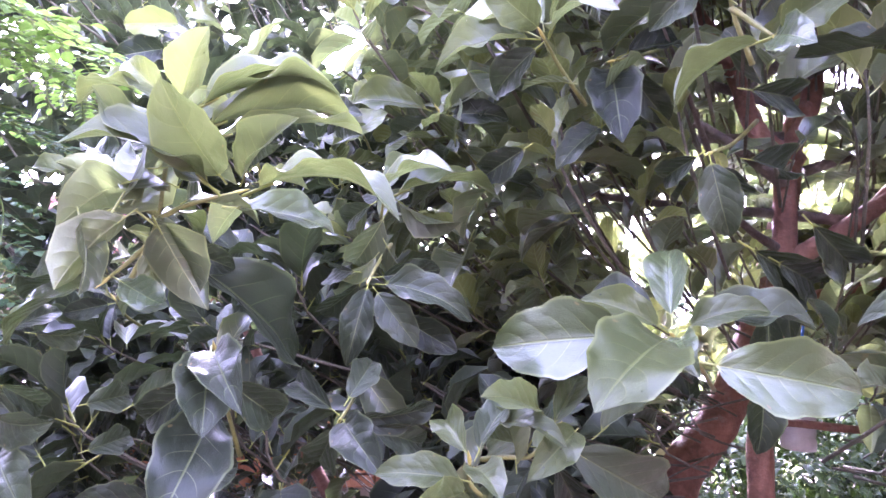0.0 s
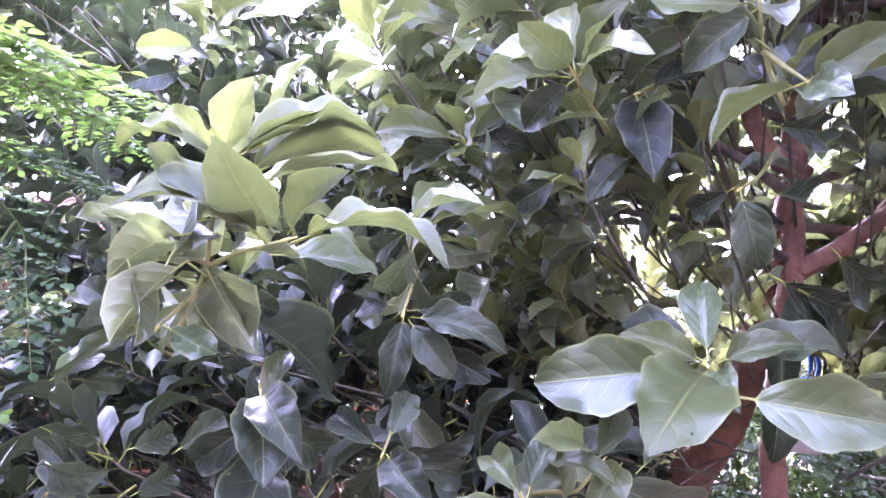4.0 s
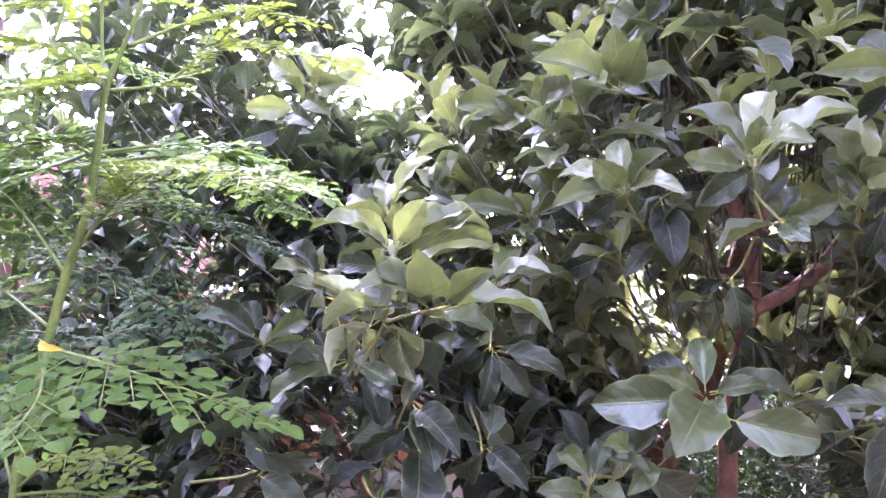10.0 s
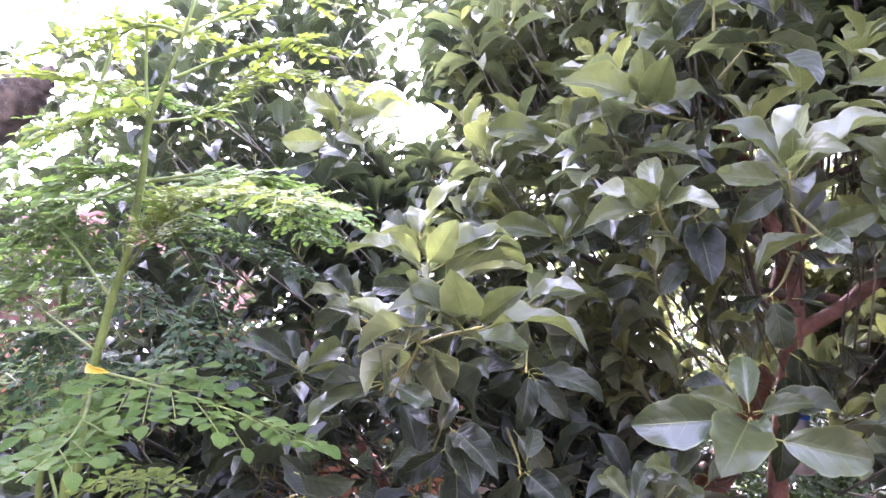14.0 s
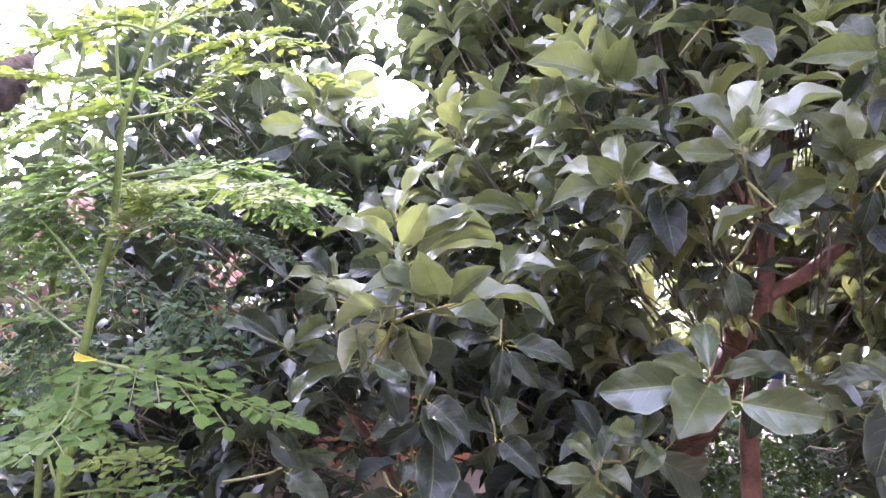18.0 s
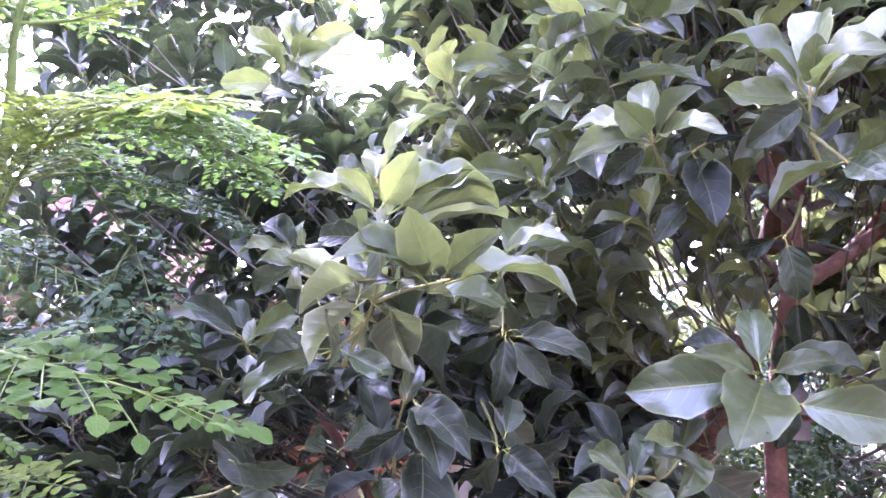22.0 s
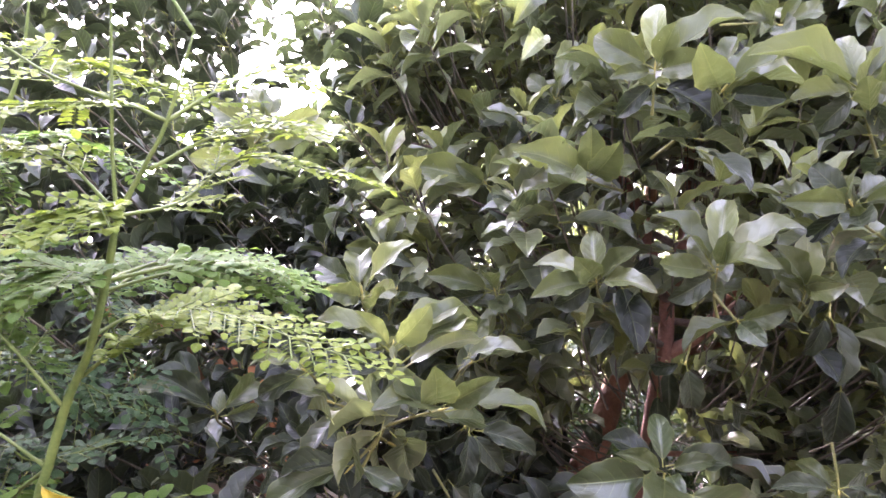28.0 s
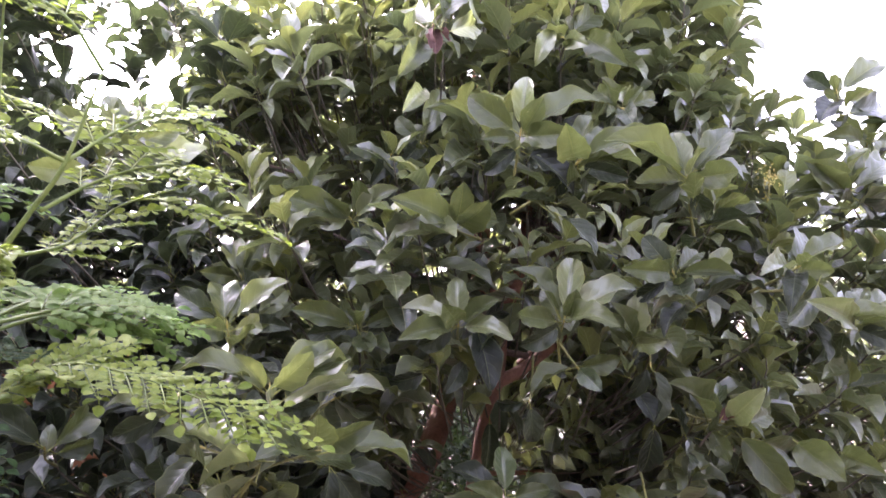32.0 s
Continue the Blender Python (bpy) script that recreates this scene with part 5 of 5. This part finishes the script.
frond([(-0.668, 0.512, 1.803), (-0.60, 0.465, 1.85), (-0.519, 0.416, 1.887), (-0.343, 0.284, 1.832)], 0.0145, 26, 0.058, FERNYELLOW, False, 0.1, 4)
frond([(-0.607, 0.451, 1.995), (-0.544, 0.481, 2.017), (-0.468, 0.495, 2.077), (-0.323, 0.525, 2.057)], 0.018, 9, 0.06, FERNYELLOW, False, 0.2, 5)
frond([(-0.57, 0.435, 2.046), (-0.516, 0.471, 2.091), (-0.449, 0.49, 2.12), (-0.39, 0.513, 2.118)], 0.018, 7, 0.06, FERNYELLOW, False, 0.2, 6)
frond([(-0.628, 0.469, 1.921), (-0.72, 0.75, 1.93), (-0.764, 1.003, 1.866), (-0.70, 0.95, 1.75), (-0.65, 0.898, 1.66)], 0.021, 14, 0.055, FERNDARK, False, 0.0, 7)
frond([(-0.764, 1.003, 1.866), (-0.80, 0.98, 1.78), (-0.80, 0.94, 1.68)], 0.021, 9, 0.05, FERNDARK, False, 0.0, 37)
frond([(-0.747, 0.548, 1.502), (-0.677, 0.504, 1.544), (-0.628, 0.486, 1.548), (-0.573, 0.468, 1.544)], 0.017, 7, 0.035, FERNYELLOW, False, 0.2, 8)
frond([(-0.747, 0.549, 1.494), (-0.664, 0.511, 1.505), (-0.608, 0.493, 1.502), (-0.541, 0.481, 1.47)], 0.018, 7, 0.06, FERN, False, 0.2, 9)
frond([(-0.549, 0.418, 2.098), (-0.602, 0.432, 2.121), (-0.682, 0.459, 2.123), (-0.767, 0.475, 2.121)], 0.018, 8, 0.06, FERNYELLOW, False, 0.2, 10)
frond([(-0.609, 0.45, 1.999), (-0.68, 0.487, 2.068), (-0.741, 0.502, 2.087), (-0.826, 0.525, 2.112)], 0.018, 8, 0.06, FERNYELLOW, False, 0.2, 11)
frond([(-0.678, 0.51, 1.775), (-0.765, 0.566, 1.854), (-0.837, 0.604, 1.91), (-0.89, 0.599, 1.931)], 0.018, 8, 0.07, FERN, False, 0.2, 13)
frond([(-0.698, 0.52, 1.705), (-0.828, 0.627, 1.759), (-0.914, 0.667, 1.804), (-1.006, 0.71, 1.833)], 0.018, 8, 0.08, FERN, False, 0.2, 14)
frond([(-0.623, 0.47, 1.925), (-0.735, 0.556, 1.929), (-0.817, 0.6, 1.945), (-0.913, 0.643, 1.971)], 0.018, 9, 0.08, FERN, False, 0.2, 15)
frond([(-0.549, 0.418, 2.098), (-0.509, 0.454, 2.141), (-0.445, 0.48, 2.185), (-0.397, 0.484, 2.174)], 0.018, 7, 0.06, FERNYELLOW, False, 0.2, 16)
frond([(-0.747, 0.55, 1.486), (-0.864, 0.646, 1.619), (-0.931, 0.686, 1.675), (-1.014, 0.729, 1.698)], 0.018, 9, 0.09, FERN, False, 0.2, 18)
frond([(-0.618, 0.45, 2.131), (-0.691, 0.472, 2.165), (-0.769, 0.511, 2.219), (-0.819, 0.507, 2.23)], 0.018, 8, 0.07, FERNYELLOW, False, 0.2, 19)
frond([(-0.697, 0.52, 1.705), (-0.76, 0.6, 1.66), (-0.80, 0.66, 1.62), (-0.82, 0.72, 1.56)], 0.017, 8, 0.07, FERN, False, 0.2, 20)
frond([(-0.52, 0.41, 2.2), (-0.56, 0.43, 2.26), (-0.62, 0.46, 2.29), (-0.70, 0.48, 2.28)], 0.018, 8, 0.06, FERNYELLOW, False, 0.2, 21)

tube("stem", [(-1.05, 0.85, -0.05, 0.008), (-0.932, 0.777, 1.633, 0.0060), (-0.905, 0.754, 1.786, 0.0055), (-0.882, 0.727, 1.969, 0.0050), (-0.845, 0.702, 2.132, 0.0040), (-0.806, 0.686, 2.246, 0.0030), (-0.790, 0.668, 2.361, 0.0015)], GREENSTEM, moringa, 8, 4)
frond([(-0.882, 0.727, 1.969), (-0.822, 0.697, 1.977), (-0.770, 0.679, 1.972), (-0.652, 0.675, 1.898)], 0.018, 11, 0.060, FERN, False, 0.2, 50)
frond([(-0.851, 0.679, 1.956), (-0.831, 0.654, 1.924), (-0.818, 0.641, 1.882), (-0.747, 0.635, 1.806)], 0.018, 11, 0.060, FERN, False, 0.2, 51)
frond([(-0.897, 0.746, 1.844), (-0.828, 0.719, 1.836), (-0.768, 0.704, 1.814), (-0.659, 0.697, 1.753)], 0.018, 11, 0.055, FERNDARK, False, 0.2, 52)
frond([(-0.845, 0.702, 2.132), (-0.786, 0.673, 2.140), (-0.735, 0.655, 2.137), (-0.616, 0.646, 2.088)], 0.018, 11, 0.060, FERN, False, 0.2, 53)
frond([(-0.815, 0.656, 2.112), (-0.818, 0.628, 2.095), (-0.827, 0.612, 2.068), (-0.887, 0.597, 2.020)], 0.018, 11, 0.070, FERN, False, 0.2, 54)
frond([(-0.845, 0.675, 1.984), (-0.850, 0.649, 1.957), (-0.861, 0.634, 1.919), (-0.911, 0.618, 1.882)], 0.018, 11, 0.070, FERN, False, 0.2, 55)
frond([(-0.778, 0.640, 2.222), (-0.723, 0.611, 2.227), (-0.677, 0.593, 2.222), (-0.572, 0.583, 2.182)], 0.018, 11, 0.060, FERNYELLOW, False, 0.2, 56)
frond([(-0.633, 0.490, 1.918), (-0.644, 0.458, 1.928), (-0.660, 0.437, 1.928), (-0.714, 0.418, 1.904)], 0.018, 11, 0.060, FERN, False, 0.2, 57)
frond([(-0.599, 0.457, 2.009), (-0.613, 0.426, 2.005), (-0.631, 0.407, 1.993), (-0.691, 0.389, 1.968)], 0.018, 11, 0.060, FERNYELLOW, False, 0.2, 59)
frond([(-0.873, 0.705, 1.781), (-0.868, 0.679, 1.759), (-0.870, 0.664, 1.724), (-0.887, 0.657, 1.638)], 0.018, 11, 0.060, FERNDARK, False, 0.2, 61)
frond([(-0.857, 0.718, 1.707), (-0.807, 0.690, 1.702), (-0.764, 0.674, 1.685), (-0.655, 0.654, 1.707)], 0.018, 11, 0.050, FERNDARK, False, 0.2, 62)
frond([(-0.866, 0.697, 1.836), (-0.862, 0.666, 1.844), (-0.865, 0.646, 1.839), (-0.914, 0.628, 1.813)], 0.020, 11, 0.070, FERN, False, 0.2, 63)
hang_leaf(part("leaf_stalk", mesh_of("leaf_stalk", *tube_data([(-0.705, 0.522, 1.684, 0.0012), (-0.70, 0.505, 1.69, 0.001), (-0.695, 0.49, 1.692, 0.0008)], 5, 2), GREENSTEM), moringa), (-0.697, 0.495, 1.692), (-0.655, 0.475, 1.678), 0.012, 60, 3, 4)

# ---- the bottle that hangs in the tree ----
CLEAR = plain_material("cloudy_plastic", (0.42, 0.38, 0.37), (0.55, 0.5, 0.49), 9.0, 0.25, 0.6, 0.1, 0.001)
BLUE = plain_material("blue_cord", (0.01, 0.06, 0.35), (0.02, 0.12, 0.5), 60.0, 0.5)
bottle = tagged(new("plastic_bottle"), "cloudy grey plastic bottle hung upside down by a blue cord", "bottle")


def lathe(profile, sides=20, squeeze=1.0):
    verts = [(r * math.cos(2 * math.pi * s / sides), squeeze * r * math.sin(2 * math.pi * s / sides), z) for r, z in profile for s in range(sides)]
    faces = [(i * sides + s, i * sides + (s + 1) % sides, (i + 1) * sides + (s + 1) % sides, (i + 1) * sides + s) for i in range(len(profile) - 1) for s in range(sides)]
    return verts, faces + [tuple(range(sides))[::-1], tuple(range(len(verts) - sides, len(verts)))]


body = part("body", mesh_of("body", *lathe([(0.026, -0.06), (0.036, -0.057), (0.038, -0.05), (0.037, -0.035), (0.034, -0.03), (0.036, -0.02), (0.034, 0.0), (0.035, 0.02), (0.033, 0.04), (0.027, 0.058), (0.014, 0.072), (0.013, 0.085)], 20, 0.8), CLEAR), bottle)
part("cap", mesh_of("cap", *lathe([(0.0145, 0.083), (0.016, 0.085), (0.016, 0.10), (0.0145, 0.102)], 16), BLUE), bottle, "blue screw cap")
tube("cord", [(0.0, 0.0, 0.095, 0.003), (0.006, 0.0, 0.13, 0.003), (0.0, 0.004, 0.17, 0.003), (0.004, 0.0, 0.24, 0.0028)], BLUE, bottle, 6, 4)
tube("cord", [(0.012, -0.01, 0.10, 0.004), (0.016, -0.014, 0.125, 0.005), (0.012, -0.012, 0.15, 0.004)], BLUE, bottle, 6, 4)
bottle.matrix_world = pose(0.672, 1.594, 1.43, 4, 8, 20)

# ---- the neighbour's house behind the leaves ----
PLASTER = plain_material("brown_plaster", (0.11, 0.065, 0.055), (0.18, 0.11, 0.09), 5.0, 0.9, 0.2, 0.4, 0.004)
TILE = plain_material("roof_tile", (0.10, 0.045, 0.035), (0.22, 0.10, 0.075), 12.0, 0.85, 0.2, 0.6, 0.006)
house = tagged(new("house"), "low plastered house with a brown tiled roof, half hidden by leaves", "house")
part("wall", mesh_of("wall", [(x, y, z) for x in (-6.4, -3.0) for y in (4.7, 7.0) for z in (-0.1, 2.5)], [(0, 1, 3, 2), (4, 6, 7, 5), (0, 4, 5, 1), (2, 3, 7, 6), (0, 2, 6, 4), (1, 5, 7, 3)], PLASTER, smooth=False), house, "reddish-brown plastered wall")
roof = part("roof", mesh_of("roof", [(-6.7, 4.35, 2.42), (-2.7, 4.35, 2.42), (-2.7, 5.85, 3.35), (-6.7, 5.85, 3.35), (-6.7, 7.35, 2.42), (-2.7, 7.35, 2.42), (-6.7, 4.35, 2.36), (-2.7, 4.35, 2.36), (-2.7, 7.35, 2.36), (-6.7, 7.35, 2.36)], [(0, 1, 2, 3), (3, 2, 5, 4), (6, 7, 1, 0), (4, 5, 8, 9), (9, 8, 7, 6), (0, 3, 4, 9, 6), (1, 7, 8, 5, 2)], TILE, smooth=False), house)
arch = [(0.095 * math.cos(a), 0.045 * math.sin(a)) for a in np.linspace(0, math.pi, 7)]
tile = mesh_of("tile", [(x, y, z + 0.012 - 0.02 * (y > 0)) for y in (-0.16, 0.16) for x, z in arch] + [(0.86 * x, y, 0.8 * z + 0.005) for y in (-0.16, 0.16) for x, z in arch],
               [(i, i + 1, i + 8, i + 7) for i in range(6)] + [(i + 15, i + 14, i + 21, i + 22) for i in range(6)] + [(i + 14, i + 15, i + 1, i) for i in range(6)], TILE)
for row in range(6):
    for k in range(20):
        ob = part("tile", tile, roof)
        ob.matrix_basis = pose(-2.8 - 0.2 * k, 4.47 + 0.25 * row, 2.52 + 0.155 * row, 31.8, 0, 0)

# ---- a leaning old trunk beyond the moringa ----
leaning = tagged(new("dead_tree"), "leaning dead trunk with rough dark brown bark", "tree")
OLDBARK = bark_material("old_bark", (0.016, 0.011, 0.007), (0.085, 0.060, 0.036), 26.0, 0.95)
tube("trunk", [(-2.65, 1.1, -0.1, 0.12), (-2.3, 1.3, 1.4, 0.10), (-2.05, 1.442, 2.13, 0.088), (-1.85, 1.615, 2.45, 0.078), (-1.74, 1.70, 2.62, 0.072), (-1.69, 1.74, 2.70, 0.055), (-1.665, 1.76, 2.75, 0.026), (-1.655, 1.765, 2.78, 0.006)], OLDBARK, leaning, 18, 8, 0.2)

# ---- behind the tree: wall, stalk, shrubs ----
BRICK = plain_material("terracotta", (0.26, 0.105, 0.05), (0.42, 0.195, 0.10), 9.0, 0.9, 0.2, 0.7, 0.006)
MORTAR = plain_material("mortar", (0.26, 0.22, 0.18), (0.38, 0.33, 0.28), 14.0, 0.95, 0.2, 0.8, 0.006)
wall = tagged(new("wall_back"), "rough terracotta brick garden wall in shade", "wall", kind="structure")
part("core", mesh_of("core", [(x, y, z) for x in (-4.2, -0.1) for y in (3.96, 4.14) for z in (-0.1, 1.98)], [(0, 1, 3, 2), (4, 6, 7, 5), (0, 4, 5, 1), (2, 3, 7, 6), (0, 2, 6, 4), (1, 5, 7, 3)], MORTAR, smooth=False), wall)


def brick_mesh(seed):
    bm = bmesh.new()
    bmesh.ops.create_cube(bm, size=1.0)
    bmesh.ops.scale(bm, vec=(0.228, 0.11, 0.064), verts=bm.verts)
    bmesh.ops.bevel(bm, geom=bm.edges[:], offset=0.006, segments=1, affect="EDGES")
    r = random.Random(seed)
    for v in bm.verts:
        v.co += Vector((r.uniform(-1, 1), r.uniform(-1, 1), r.uniform(-1, 1))) * 0.003
    me = bpy.data.meshes.new("brick")
    bm.to_mesh(me)
    bm.free()
    me.materials.append(BRICK)
    return me


BRICKS = [brick_mesh(s) for s in range(4)]
dice = random.Random(4)
for course in range(14):
    for k in range(15):
        ob = part("brick", BRICKS[dice.randrange(4)], wall)
        ob.matrix_basis = pose(-3.75 + 0.24 * k + (0.12 if course % 2 else 0) + dice.uniform(-0.003, 0.003), 3.925 + dice.uniform(-0.006, 0.004), 0.99 + 0.076 * course, 0, dice.uniform(-0.6, 0.6), dice.uniform(-1, 1))
stalk = tagged(new("dry_stalk"), "pale yellow dried plant stalk standing among the leaves", "plant")
STRAW = plain_material("straw", (0.40, 0.38, 0.17), (0.58, 0.55, 0.30), 20.0, 0.8)
tube("stem", [(0.60, 2.80, -0.05, 0.045), (0.61, 2.80, 1.0, 0.04), (0.63, 2.78, 1.75, 0.036), (0.64, 2.76, 1.95, 0.03), (0.66, 2.73, 2.2, 0.022)], STRAW, stalk, 10, 5, 0.05)
for k in range(6):
    a = k * 1.1
    hang_leaf(part("husk", mesh_of("husk", *tube_data([(0.63, 2.77, 1.72 + 0.03 * k, 0.006), (0.63 + 0.03 * math.cos(a), 2.77 + 0.03 * math.sin(a), 1.76 + 0.03 * k, 0.004)], 5, 2), STRAW), stalk), (0.63, 2.77, 1.72 + 0.05 * k), (0.63 + 0.13 * math.cos(a), 2.74 + 0.1 * math.sin(a), 1.62 + 0.12 * k), 0.05, 30 * k, k % 6, 1)

far = tagged(new("dry_stalk"), "pale yellow striped stalk far behind the tree", "plant")
for n, x in enumerate((0.03, 0.09, 0.15)):
    tube("stem", [(x, 4.35 + 0.02 * n, -0.05, 0.035), (x + 0.01, 4.36, 1.6, 0.028), (x + 0.02 * n, 4.36, 2.5, 0.02), (x + 0.06 * n - 0.05, 4.3, 2.9, 0.008)], STRAW, far, 8, 4, 0.06)


def shrub(name, label, centre, radii, count, length, mat, seed, floor=0.05):
    """A leafy bush: stems from one foot and a mass of leaves round their ends."""
    rnd = np.random.RandomState(seed)
    top = tagged(new(name), label, "shrub")
    top.location = (centre[0], centre[1], 0)
    rows = []
    c, q = np.array([0, 0, centre[2]]), np.array(radii)
    for n in range(count):
        d = unit(rnd.normal(size=3))
        p = c + d * q * rnd.uniform(0.25, 1.0) ** 0.45 * (1 + 0.2 * noise.noise(Vector(d * 2 + seed)))
        if p[2] > floor:
            rows += spray(rnd, p, unit(d + np.array([0, 0, 0.6]) + rnd.normal(size=3) * 0.4), rnd.randint(6, 10), length * rnd.uniform(0.8, 1.2), 0.5)
    many_leaves("foliage", top, rows, mat, leaf_data(4, 2, 0.08, 0.25, 0.03, -0.3, seed))
    for n in range(7):
        d = unit(rnd.normal(size=3)) * np.array([1, 1, 0.4])
        tube("stem", [(0.02 * n - 0.06, 0.03 * d[1], -0.05, 0.016), (*(0.3 * q * d + np.array([0, 0, centre[2] * 0.5])), 0.01), (*(c + 0.7 * q * d), 0.004)], GREYBARK, top, 6, 4)
    return top


HEDGE = leaf_material("hedge_leaf", (0.008, 0.017, 0.005), (0.025, 0.045, 0.009), (0.047, 0.086, 0.009), 0.5, 0.15, True, sheen=0.2)
for n, (c, q, count, length) in enumerate([((1.3, 3.7, 0.85), (0.9, 0.6, 1.0), 1800, 0.06), ((2.6, 4.1, 0.9), (0.9, 0.7, 1.0), 1000, 0.065), ((0.2, 4.6, 0.7), (0.8, 0.5, 0.9), 900, 0.065), ((1.2, 5.3, 1.0), (1.9, 0.6, 1.3), 1600, 0.075)]):
    shrub("shrub", "low garden shrub with small bright green leaves", c, q, count, length, HEDGE, 40 + n)
# those at x -3.4 and 2.4 are placed and sized to block low sun
for n, (c, q, count) in enumerate([((-4.5, 7.5, 1.9), (2.2, 1.5, 1.9), 420), ((-3.4, 7.6, 1.9), (1.9, 1.2, 2.0), 620), ((0.2, 9.0, 1.5), (1.8, 1.2, 1.6), 300), ((2.4, 7.5, 2.5), (2.8, 1.3, 2.5), 620), ((6.0, 6.5, 1.8), (2.2, 1.5, 2.0), 340), ((-6.5, 3.0, 2.2), (1.6, 2.0, 2.2), 300), ((5.5, 2.0, 1.6), (1.3, 2.0, 1.8), 300)]):
    # bushes on the left take the darker copy, their shade in the colour
    shrub("bush", "dark green bushes closing the garden in the distance", c, q, count, 0.19, SHADECROWN if c[0] < 0 else CROWN, 60 + n)
